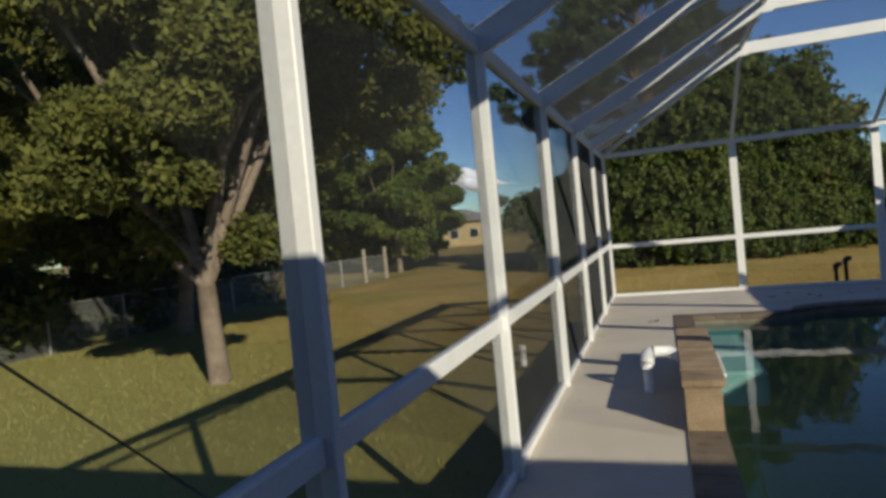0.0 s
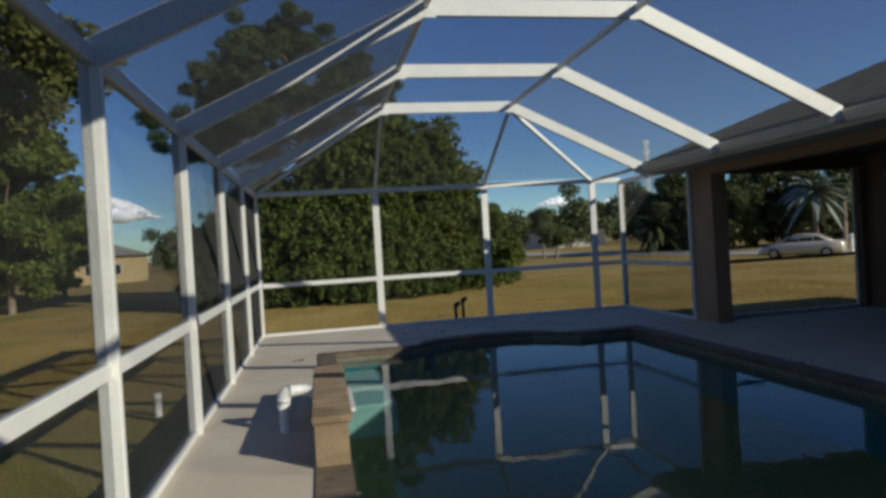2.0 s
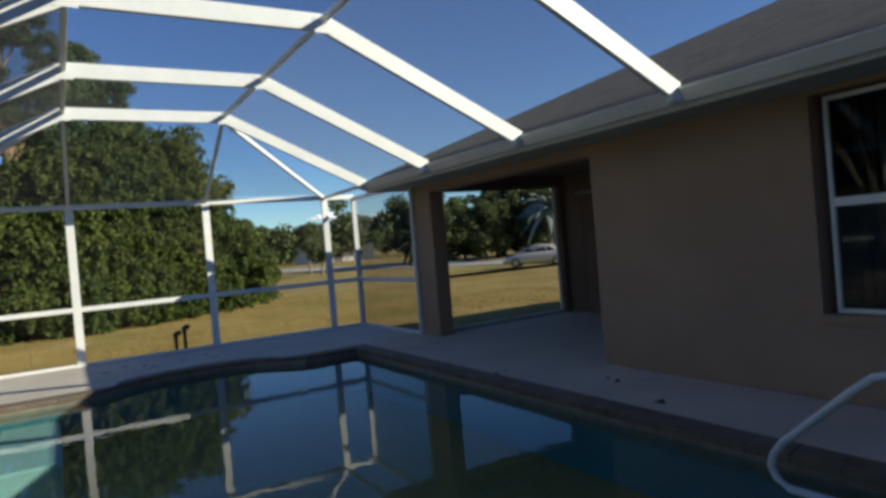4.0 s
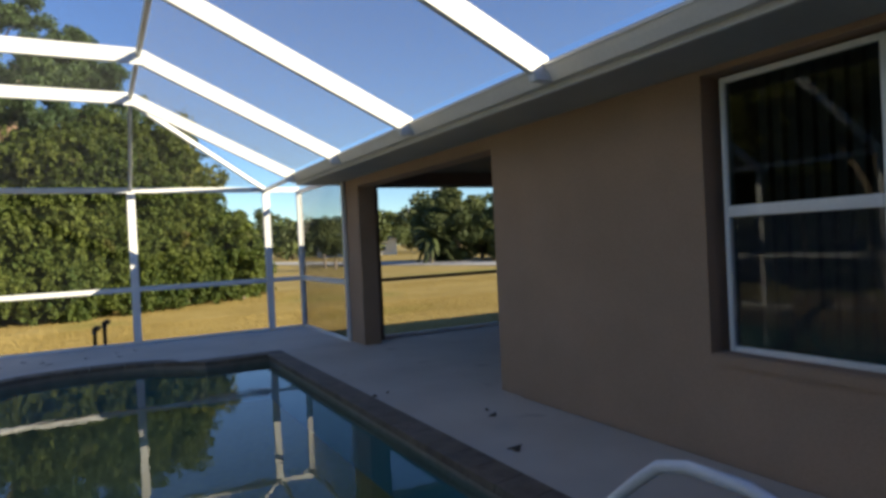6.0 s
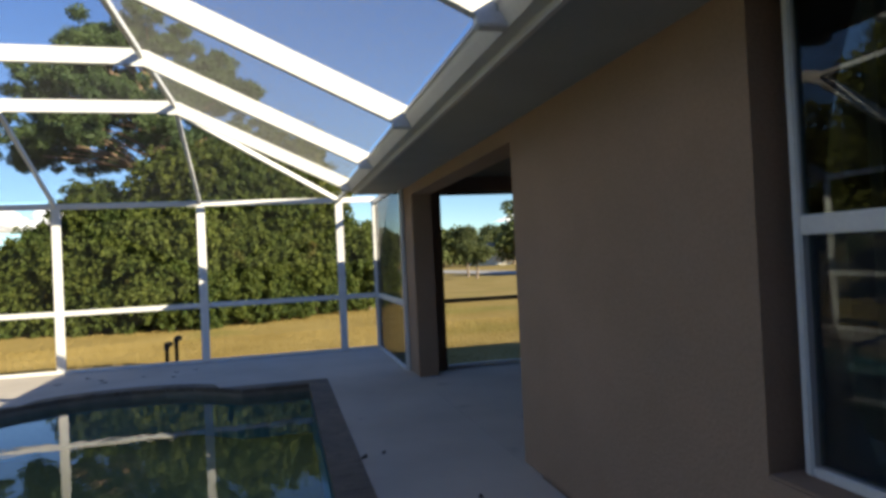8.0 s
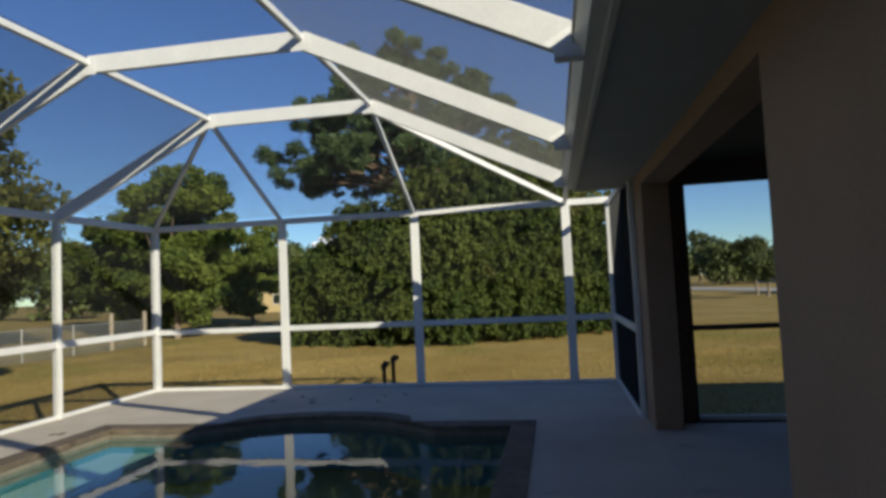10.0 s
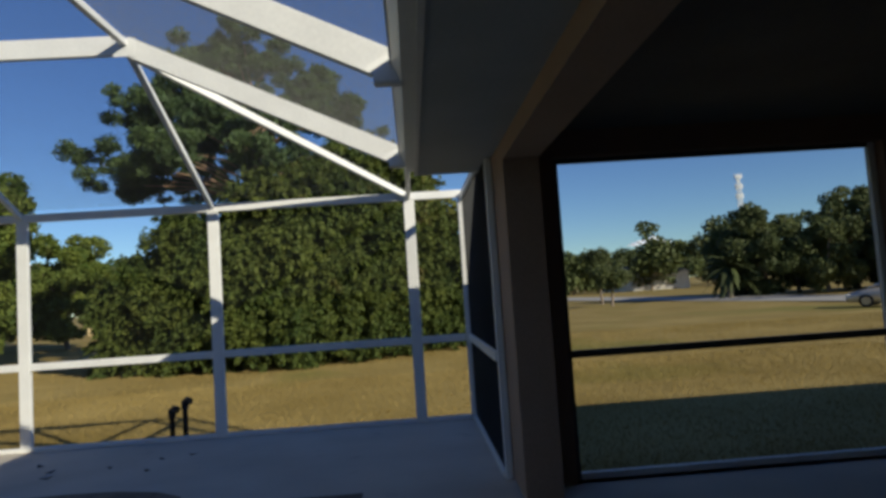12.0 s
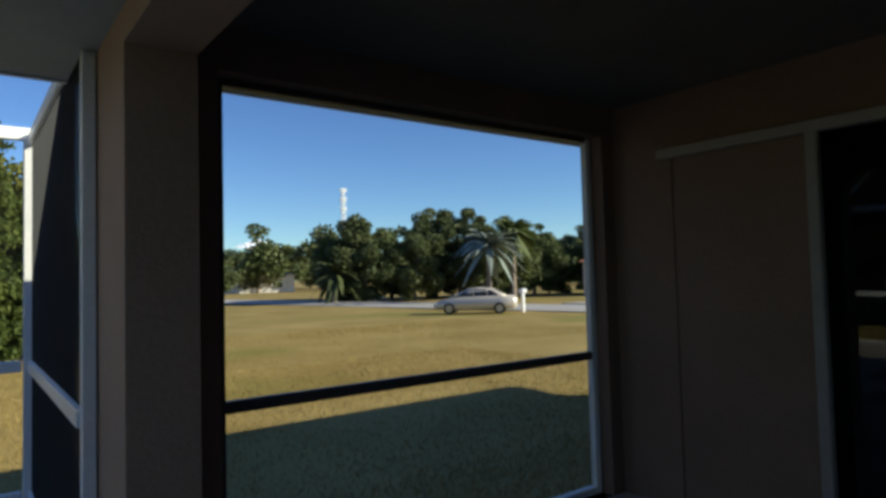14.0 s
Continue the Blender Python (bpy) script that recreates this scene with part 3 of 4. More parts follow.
ry = [-2.6] + FR
for a, b in zip(ry, ry[1:]):
    for x in (RX0, RX1):
        member("purlin", (x, a, RZ + 0.02), (x, b, RZ + 0.02), 0.052, 0.06)
    a2 = max(a, -0.3)
    roof_panel((XL, a2, EZ), (XL, b, EZ), (RX0, b, RZ), (RX0, a2, RZ), mesh=SCREEN_SLANT)
    roof_panel((RX0, a, RZ), (RX0, b, RZ), (RX1, b, RZ), (RX1, a, RZ))
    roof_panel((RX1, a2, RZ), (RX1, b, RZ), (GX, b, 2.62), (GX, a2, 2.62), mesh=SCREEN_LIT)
YC = FR[-1]
member("hip_rafter", (RX0, YC, RZ), (XL, YF, EZ), 0.05, 0.06)
member("hip_rafter", (RX0, YC, RZ), (FX[0], YF, EZ), 0.05, 0.06)
member("hip_rafter", (RX1, YC, RZ), (FX[1], YF, EZ), 0.05, 0.06)
member("hip_rafter", (RX1, YC, RZ - 0.05), (FX[2], YF, EZ), 0.05, 0.07)
member("eave_beam", (FX[2], EYF + 0.03, 2.62), (FX[2], YF, EZ), 0.05, 0.06)
roof_panel((XL, YC, EZ), (XL, YF, EZ), (RX0, YC, RZ))
roof_panel((XL, YF, EZ), (FX[0], YF, EZ), (RX0, YC, RZ))
roof_panel((FX[0], YF, EZ), (FX[1], YF, EZ), (RX1, YC, RZ), (RX0, YC, RZ))
roof_panel((FX[1], YF, EZ), (FX[2], YF, EZ), (RX1, YC, RZ))
roof_panel((FX[2], YF, EZ), (GX, YC, 2.62), (RX1, YC, RZ))
roof_panel((FX[2], EYF + 0.03, EZ), (FX[3], EYF + 0.03, 2.56), (FX[3], YF, EZ), (FX[2], YF, EZ))


# raised yarns of the mesh: nearly edge-on they close it, face-on they hardly show
def yarns(name, p, q, up_p, up_q, step, depth, out, material):
    """Thin cross yarns from the line p-q to the line up_p-up_q, standing out along out."""
    p, q, up_p, up_q, out = (Vector(c) for c in (p, q, up_p, up_q, out))
    out = out.normalized() * depth
    count = max(2, int((q - p).length / step))
    verts = []
    for i in range(count):
        a, b = p.lerp(q, (i + 0.5) / count), up_p.lerp(up_q, (i + 0.5) / count)
        verts += [a, b, b + out, a + out]
    me = bpy.data.meshes.new(name)
    me.from_pydata([tuple(v) for v in verts], [], [(4 * i, 4 * i + 1, 4 * i + 2, 4 * i + 3) for i in range(count)])
    me.materials.append(material)
    ob = new(name, me)
    ob.parent = cage
    ob.matrix_parent_inverse = Matrix.Translation(cage.matrix_basis.translation).inverted()
    ob["label"] = "fine dark yarns of the mesh"


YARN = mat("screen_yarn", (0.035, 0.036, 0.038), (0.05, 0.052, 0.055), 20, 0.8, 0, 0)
# paler copy of the yarn with the sunlight mixed into its grey
YARN_LIT = mat("sunlit_yarn", (0.10, 0.10, 0.095), (0.14, 0.14, 0.13), 20, 0.8, 0, 0)
for a, b in zip(ys, ys[1:]):
    yarns("screen_yarn", (XL, a, 0.05), (XL, b, 0.05), (XL, a, EZ), (XL, b, EZ), 0.004, 0.00042, (-1, 0, 0), YARN)
yarns("screen_yarn", (FX[3], 10.02, 0.05), (FX[3], YF, 0.05), (FX[3], 10.02, 2.56), (FX[3], YF, 2.56), 0.005, 0.00063, (1, 0, 0), YARN)
RT = 0.085
yarns("screen_yarn", (XL, -0.3, EZ + RT), (XL, YC, EZ + RT), (RX0, -0.3, RZ + RT), (RX0, YC, RZ + RT), 0.006, 0.0008, (-0.44, 0, 0.9), YARN)
yarns("screen_yarn", (RX0, -0.3, RZ + RT), (RX0, YC, RZ + RT), (RX1, -0.3, RZ + RT), (RX1, YC, RZ + RT), 0.008, 0.0005, (0, 0, 1), YARN)
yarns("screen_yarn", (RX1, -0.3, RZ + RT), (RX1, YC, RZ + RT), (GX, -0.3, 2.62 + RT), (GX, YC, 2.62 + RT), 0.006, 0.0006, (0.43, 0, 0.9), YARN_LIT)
yarns("screen_yarn", (XL, YF, EZ + RT), (RX0, YC, RZ + RT), (FX[2], YF, EZ + RT), (RX1, YC, RZ + RT), 0.008, 0.0009, (0, 0.46, 0.89), YARN)
yarns("screen_yarn", (XL, YC, EZ + RT), (XL, YF, EZ + RT), (RX0, YC, RZ + RT), (XL, YF, EZ + RT), 0.008, 0.0010, (-0.44, 0, 0.9), YARN)
part("cable", tube([(XL - 0.03, -0.3, 2.55), (XL - 0.03, 1.76, 0.60)], 0.003, 6), CABLE, cage, "thin diagonal bracing cable")

# ---- things on the deck ----
wall_f = thing("water_feature_wall", (0.4, 5.8, 0.013), "low raised stone water-feature wall beside the pool", "raised wall")
part("core", box(0.285, 4.80, 0.013, 0.52, 6.80, 0.31), STONE, wall_f)
for k in range(6):
    y = 4.78 + k * 0.34
    part("cap_stone", box(0.265, y, 0.31, 0.55, y + 0.332, 0.36, 0.008), STONE, wall_f)
# white strip added for the sunlit light tile on the pool side
part("sunlit_strip", box(0.52, 5.4, 0.22, 0.60, 6.2, 0.25, 0.006), PVC, wall_f, "white strip for the sunlit light tile of the inner face")

pipe = thing("pvc_pipe", (0.02, 5.85, 0), "white plastic plumbing elbow standing on the deck", "pipe")
part("riser", tube([(0.02, 5.85, 0), (0.02, 5.85, 0.27)], 0.042, 14), PVC, pipe, "", True)
arc = [(0.02 + 0.06 * (1 - math.cos(u)), 5.85, 0.27 + 0.07 * math.sin(u)) for u in np.linspace(0, math.pi / 2, 7)]
part("elbow", tube(arc, 0.058, 14), PVC, pipe, "", True)
part("outlet", tube([(0.08, 5.85, 0.34), (0.20, 5.86, 0.34), (0.283, 5.86, 0.30)], 0.046, 14), PVC, pipe, "", True)
part("collar", tube([(0.02, 5.85, 0.20), (0.02, 5.85, 0.27)], 0.056, 14), PVC, pipe, "", True)

rail = thing("pool_handrail", (4.8, 1.75, 0), "white coated curved pool entry handrail", "handrail")
pts = [(4.8, 1.42, 0), (4.8, 1.42, 0.45), (4.8, 1.46, 0.57), (4.8, 1.56, 0.65), (4.8, 1.72, 0.69), (4.8, 1.95, 0.69), (4.8, 2.08, 0.655), (4.8, 2.2, 0.56), (4.8, 2.60, 0.20),
       (4.8, 2.66, 0.12), (4.8, 2.68, 0.05), (4.8, 2.65, -0.02), (4.8, 2.58, -0.06), (4.8, 2.3, -0.06), (4.8, 2.2, -0.09), (4.8, 2.14, -0.2), (4.8, 2.12, -1.5)]
part("tube", tube(pts, 0.024, 14), HANDRAIL, rail, "", True)
part("escutcheon", tube([(4.8, 1.42, 0.0), (4.8, 1.42, 0.02)], [0.06, 0.045], 16), HANDRAIL, rail)

skim = thing("vent_pipes", (3.05, 12.66, GROUND), "two black plastic vent pipes with elbow heads", "pipe")
for x, h in ((2.96, 0.86), (3.11, 0.95)):
    part("riser", tube([(x, 12.66, GROUND - 0.05), (x, 12.66, GROUND + h)], 0.03, 12), BLACK, skim, "", True)
    part("head", tube([(x, 12.66, GROUND + h - 0.02), (x, 12.66, GROUND + h + 0.06), (x + 0.03, 12.64, GROUND + h + 0.08), (x + 0.08, 12.62, GROUND + h + 0.07)], 0.042, 12), BLACK, skim, "", True)


# ---- plants ----
def leaf_mesh(name, clumps, count, size, material, parent, seed, long=1.6, inner=0.25):
    """A crown of many small leaves round the given clump ellipsoids."""
    rng = np.random.default_rng(seed)
    w = np.array([(c[3] * c[4] * c[5]) ** 0.67 for c in clumps])
    pick = rng.choice(len(clumps), count, p=w / w.sum())
    c = np.array(clumps)[pick]
    d = rng.normal(size=(count, 3))
    d /= np.linalg.norm(d, axis=1)[:, None]
    r = (inner + (1 - inner) * rng.random(count) ** 0.5) * (0.85 + 0.3 * rng.random(count))
    pos = c[:, :3] + d * r[:, None] * c[:, 3:6]
    a = rng.normal(size=(count, 3)) + d * 0.5
    a /= np.linalg.norm(a, axis=1)[:, None]
    b = np.cross(a, rng.normal(size=(count, 3)))
    b /= np.linalg.norm(b, axis=1)[:, None]
    s = size * (0.6 + 0.8 * rng.random(count))[:, None]
    v = np.stack([pos - a * s * long / 2, pos + b * s / 2, pos + a * s * long / 2, pos - b * s / 2], 1).reshape(-1, 3)
    f = np.arange(count * 4).reshape(-1, 4)
    me = bpy.data.meshes.new(name)
    me.from_pydata(v.tolist(), [], f.tolist())
    me.materials.append(material)
    ob = new(name, me)
    ob.parent = parent
    ob.matrix_parent_inverse = Matrix.Translation(parent.matrix_basis.translation).inverted()
    return ob


def clumps_in(center, radii, n, size, seed, flat=0.75):
    """Smaller clumps spread through an ellipsoid, most of them near its skin."""
    rng = np.random.default_rng(seed)
    out = []
    for _ in range(n):
        d = rng.normal(size=3)
        d /= np.linalg.norm(d)
        r = rng.random() ** 0.4 * 0.92
        s = size * (0.6 + 0.8 * rng.random())
        out.append((*(np.array(center) + d * r * np.array(radii)), s, s, s * flat))
    return out


def tree(name, at, height, center, radii, label, leaves, leaf, material, seed, trunk_r=0.17, fork=0.35, bark=None, nclump=60, csize=0.9, limbs=6, category="tree", inner=0.25, long=1.6):
    several = {"shade_tree": "trees beyond the fence", "lawn_tree": "trees on the lawn", "street_tree": "trees across the street", "distant_tree": "trees on the horizon", "small_tree": "small far trees", "olive_tree": "trees behind the thicket"}
    ob = thing(name, at, label, category, several[name] if name in several else "")
    rng = random.Random(seed)
    top = Vector((at[0] + rng.uniform(-.2, .2), at[1] + rng.uniform(-.2, .2), at[2] + height * fork))
    base = Vector(at)
    bm = tube([base - Vector((0, 0, 0.15)), base + Vector((0, 0, 0.12)), base.lerp(top, 0.5) + Vector((rng.uniform(-.06, .06), 0, 0)), top], [trunk_r * 1.35, trunk_r * 1.08, trunk_r * 0.95, trunk_r * 0.85], 12)
    for k in range(limbs):
        u = 2 * math.pi * (k + rng.random() * 0.6) / limbs
        e = Vector(center) + Vector((radii[0] * 0.65 * math.cos(u), radii[1] * 0.65 * math.sin(u), radii[2] * rng.uniform(-0.3, 0.7)))
        s = base.lerp(top, rng.uniform(0.75, 1.0))
        mid = s.lerp(e, 0.5) + Vector((rng.uniform(-.3, .3), rng.uniform(-.3, .3), rng.uniform(0, .5)))
        tube([s, mid, e], [trunk_r * 0.6, trunk_r * 0.35, trunk_r * 0.1], 7, bm)
    part("trunk", bm, bark or BARK, ob, "", True)
    cl = clumps_in(center, radii, nclump, csize, seed)
    leaf_mesh("crown", cl, leaves, leaf, material, ob, seed, long, inner)
    return ob


oak = tree("oak_tree", (-6.88, 8.92, GROUND), 6.5, (-7.2, 9.3, 4.75), (4.9, 4.8, 3.4), "broad green oak with pale trunk on the lawn", 200000, 0.066, LEAF_OAK, 3, 0.17, 0.32, nclump=150, csize=0.62, limbs=12, inner=0.4, long=2.1)
part("limb", tube([(-6.9, 8.9, 0.95), (-7.15, 8.75, 1.25), (-7.3, 8.6, 1.42)], [0.10, 0.075, 0.06], 9), BARK, oak, "sawn-off pale limb stub", True)
part("limb", tube([(-6.88, 8.9, 1.3), (-7.6, 8.2, 2.6), (-8.3, 7.6, 3.7), (-8.6, 7.3, 4.6)], [0.11, 0.08, 0.06, 0.03], 9), BARK, oak, "bare pale limb", True)
part("limb", tube([(-6.88, 8.9, 1.5), (-6.1, 8.5, 2.9), (-5.2, 8.1, 3.7), (-4.4, 7.9, 4.0)], [0.10, 0.075, 0.055, 0.03], 9), BARK, oak, "bare pale limb", True)
for k, (x, y, h, r) in enumerate(((-12.4, 14.5, 8, 3.4), (-13.5, 8.5, 8, 3.4), (-17.5, 16, 9, 4.5), (-21, 26, 10, 5), (-23.5, 31, 9.5, 4.2), (-26, 19, 9, 5), (-22, 9, 9, 5))):
    tree("shade_tree", (x, y, GROUND), h, (x, y, h * 0.56), (r, r, h * 0.42), "dark green shade tree beyond the chain-link fence", 16000, 0.19, LEAF_OAK, 20 + k, 0.2, 0.3, nclump=50, csize=1.2)
for k, (x, y, h, r) in enumerate(((-27, 57, 9, 4.2), (-25, 46, 9, 4.5), (-31, 52, 9.5, 4.5), (-21.5, 42, 8.5, 3.4), (-14.2, 34.2, 10.2, 3.3), (-17.0, 48.5, 7.6, 3.0), (-17.2, 36.5, 6.4, 2.6))):
    tree("lawn_tree", (x, y, GROUND), h, (x, y, h * 0.45), (r, r, h * 0.5), "mid-green tree at the edge of the lawn", 26000, 0.15, LEAF_BUSH, 40 + k, 0.16, 0.25, nclump=70, csize=0.72, inner=0.4, long=2.0)

# the big tangle of shrubs beyond the enclosure
thicket = thing("pepper_thicket", (2.5, 27, GROUND), "large dense green shrub thicket with hanging foliage", "shrub")
cl, heads, ways = [], [], []
rs = random.Random(7)


def thicket_top(x):
    top = np.interp(x, [-5.2, -3.0, 0.0, 3.0, 5.0, 6.3, 7.3, 8.4, 10.2], [2.0, 4.2, 5.6, 6.6, 7.2, 6.8, 4.6, 3.2, 1.1])
    return top + 0.4 * math.sin(x * 2.3) + 0.3 * math.sin(x * 5.1 + 1)


for k in range(3600):
    x = rs.uniform(-5.0, 10.0)
    top = thicket_top(x)
    z = GROUND + 0.2 + rs.random() ** 0.85 * (top - GROUND - 0.5)
    lump = noise.noise((x * 0.75, z * 0.85, 3.0)) + 0.5 * noise.noise((x * 1.9, z * 2.1, 8.0))
    front = 25.2 + 0.16 * (x - 1.5) ** 2 * (0.35 if x < 1.5 else 0.6) + 0.17 * max(0, z)
    back = k % 5 == 0
    heads.append((x, front + (4.4 + lump * 0.6 if back else 0.5 - lump * 0.9), z))
    ways.append((rs.gauss(0, 0.6), (1 if back else -1) * rs.uniform(0.5, 1.0), rs.uniform(-0.15, 0.75)))
    if k % 12 == 0:
        cl.append((x, front + 2.4 + rs.uniform(-0.6, 1.2), max(GROUND + 0.4, z * 0.94 - 0.3), 0.9, 0.8, 0.8))


def spray_mesh(name, heads, ways, per, length, leaf, material, parent, seed, droop=0.55):
    """Drooping leafy sprays, each starting at a head and arching along its way."""
    rng = np.random.default_rng(seed)
    n = len(heads) * per
    p, d = np.repeat(np.array(heads), per, 0), np.repeat(np.array(ways), per, 0)
    d = d / np.linalg.norm(d, axis=1)[:, None]
    run = np.repeat(length * rng.uniform(0.55, 1.35, len(heads)), per)[:, None]
    t = rng.random((n, 1)) ** 0.8
    down = np.array([[0, 0, -1.0]])
    pos = p + d * run * t + down * droop * run * t * t + rng.normal(size=(n, 3)) * 0.17 * run * (1.1 - 0.8 * t)
    a = d * 0.6 + down * (0.25 + droop * t) + rng.normal(size=(n, 3)) * 0.45
    a /= np.linalg.norm(a, axis=1)[:, None]
    b = np.cross(a, rng.normal(size=(n, 3)))
    b /= np.linalg.norm(b, axis=1)[:, None]
    w = leaf * rng.uniform(0.6, 1.4, (n, 1))
    v = np.stack([pos - a * w * 1.1, pos + b * w * 0.5, pos + a * w * 1.1, pos - b * w * 0.5], 1).reshape(-1, 3)
    me = bpy.data.meshes.new(name)
    me.from_pydata(v.tolist(), [], np.arange(n * 4).reshape(-1, 4).tolist())
    me.materials.append(material)
    ob = new(name, me)
    ob.parent = parent
    ob.matrix_parent_inverse = Matrix.Translation(parent.matrix_basis.translation).inverted()
    return ob


leaf_mesh("inner_foliage", cl, 30000, 0.30, LEAF_BUSH, thicket, 9, 1.6, 0.1)
spray_mesh("foliage", heads, ways, 66, 0.8, 0.078, LEAF_BUSH, thicket, 8)
bm = bmesh.new()
for k in range(14):
    x = rs.uniform(-3.0, 6.5)
    tube([(x, 29.0, GROUND - 0.1), (x + rs.uniform(-.3, .3), 28.8, 1.2), (x + rs.uniform(-.5, .5), 28.6, 2.4)], [0.10, 0.07, 0.03], 6, bm)
part("stems", bm, BARK, thicket)

pine = thing("pine_tree", (-0.2, 30.5, GROUND), "tall slash pine with bare forked trunk above the shrubs", "tree")
bm = tube([(-0.2, 30.5, GROUND - 0.1), (-0.15, 30.5, 3), (0.0, 30.5, 6.2), (-0.3, 30.4, 8.0), (-0.8, 30.4, 10.2)], [0.42, 0.36, 0.30, 0.2, 0.06], 12)
tube([(0.0, 30.5, 6.0), (0.5, 30.5, 7.4), (0.9, 30.4, 9.4)], [0.24, 0.17, 0.05], 10, bm)
cl = []
for k in range(56):
    u = rs.uniform(0, 2 * math.pi)
    z = rs.uniform(6.3, 11.6)
    reach = np.interp(z, [6, 8, 10, 12], [5.6, 5.2, 3.4, 1.3]) * rs.uniform(0.45, 1.0)
    e = Vector((-0.5 + reach * math.cos(u), 30.5 + reach * 0.8 * math.sin(u), z))
    s = Vector((-0.1, 30.5, max(5.6, z - 1.5)))
    tube([s, s.lerp(e, 0.5) + Vector((0, 0, 0.25)), e], [0.06, 0.04, 0.015], 6, bm)
    for j in range(11):
        q = rs.uniform(0.2, 0.5)
        cl.append((e.x + rs.uniform(-1.1, 1.0), e.y + rs.uniform(-.9, .9), e.z + rs.uniform(-.35, .7), q, q, q * 0.75))
part("trunk", bm, PINEBARK, pine, "", True)
leaf_mesh("crown", cl, 150000, 0.05, LEAF_PINE, pine, 12, 4.4, 0.05)
for k, (x, y, h) in enumerate(((3.4, 31, 8.2), (5.6, 30.5, 7.2))):
    tree("olive_tree", (x, y, GROUND), h, (x, y, h * 0.6), (2.2, 1.8, h * 0.36), "yellow-green tree rising behind the shrub thicket", 12000, 0.16, LEAF_OAK, 60 + k, 0.18, 0.3, nclump=50, csize=0.7)
tree("young_tree", (8.6, 29.5, GROUND), 4.4, (8.6, 29.5, 1.6), (1.2, 1.2, 2.2), "slender yellow-green young tree beside the thicket", 7000, 0.13, LEAF_BUSH, 71, 0.06, 0.3, nclump=34, csize=0.45, limbs=0)


def bearing(px_angle, d):
    u = radians(px_angle)
    return 6.05 + d * math.sin(u), 6.9 + d * math.cos(u)


# trees across the street
far_specs = [(28.0, 62, 6.0, 2.6), (30.2, 60, 8.2, 3.2), (32.5, 64, 7.4, 3.4), (34.6, 60, 6.5, 3.0), (36.5, 66, 9.2, 3.8), (38.6, 68, 9.8, 4.0), (40.5, 62, 7.0, 3.2), (43.0, 66, 8.0, 3.4), (45.2, 68, 7.4, 3.2), (47.6, 70, 6.0, 2.6), (49.5, 84, 8.6, 4.0), (53, 70, 8.5, 4.0)]
for k, (u, d, h, r) in enumerate(far_specs):
    x, y = bearing(u, d)
    tree("street_tree", (x, y, GROUND), h, (x, y, h * 0.42), (r, r, h * 0.52), "dark green tree in a row across the street", 20000, 0.15, LEAF_FAR, 80 + k, 0.2, 0.25, nclump=75, csize=0.75, inner=0.3, long=2.2)
for k in range(26):
    u, d = 10 + k * 2.2, 150 + 30 * math.sin(k * 2.1)
    x, y = bearing(u, d)
    h = 9 + 3.5 * math.sin(k * 1.7)
    tree("distant_tree", (x, y, GROUND), h, (x, y, h * 0.5), (6, 6, h * 0.46), "distant dark tree on the horizon", 4500, 0.5, LEAF_FAR, 120 + k, 0.3, 0.2, nclump=20, csize=2.2, limbs=3)
for k in range(14):
    u, d = -75 + k * 5.5, 120 + 25 * math.sin(k * 1.9)
    if -24 < u < -16:
        continue
    x, y = bearing(u, d)
    tree("distant_tree", (x, y, GROUND), 9, (x, y, 4.8), (6, 6, 4.6), "distant dark tree on the horizon", 4500, 0.5, LEAF_FAR, 160 + k, 0.3, 0.2, nclump=20, csize=2.2, limbs=3)
for k, (u, d, h) in enumerate(((16.9, 60, 4.8), (17.8, 54, 2.9))):
    x, y = bearing(u, d)
    tree("small_tree", (x, y, GROUND), h, (x, y, h * 0.62), (1.4, 1.4, h * 0.28), "small open tree on the far lawn", 5000, 0.12, LEAF_FAR, 190 + k, 0.12, 0.55, nclump=16, csize=0.7)


def palm(at, h, spread, material, label, seed):
    ob = thing("palm_tree", at, label, "palm")
    rg = random.Random(seed)
    top = Vector(at) + Vector((0.1, 0, h))
    part("trunk", tube([Vector(at) - Vector((0, 0, .1)), Vector(at).lerp(top, 0.5), top], [0.26, 0.2, 0.18], 10), BARK, ob, "", True)
    bm = bmesh.new()
    for k in range(44):
        u, lift = rg.uniform(0, 2 * math.pi), rg.uniform(-0.7, 1.35)
        w = Vector((math.cos(u), math.sin(u), 0))
        last = None
        for i in range(7):
            s = i / 6
            c = top + w * spread * s * math.cos(lift * 0.6) + Vector((0, 0, spread * (math.sin(lift) * s - 0.55 * s * s)))
            side = Vector((-w.y, w.x, -0.25)) * spread * 0.10 * math.sin(math.pi * min(0.97, 0.12 + s * 0.88))
            now = (bm.verts.new(c - side), bm.verts.new(c + Vector((0, 0, 0.05))), bm.verts.new(c + Vector((side.x * -1 + 2 * side.x, side.y, side.z))))
            if last:
                bm.faces.new((last[0], last[1], now[1], now[0]))
                bm.faces.new((last[1], last[2], now[2], now[1]))
            last = now
    part("fronds", bm, material, ob)
    return ob


x, y = bearing(41.2, 52)
palm((x, y, GROUND), 4.6, 2.9, LEAF_PALM, "silvery blue fan palm beside the street", 1)
x, y = bearing(43.4, 58)
palm((x, y, GROUND), 5.9, 2.6, LEAF_FAR, "tall green palm behind the parked car", 2)
x, y = bearing(27.5, 58)
palm((x, y, GROUND), 2.6, 2.4, LEAF_FAR, "low dark green palm at the end of the tree row", 3)


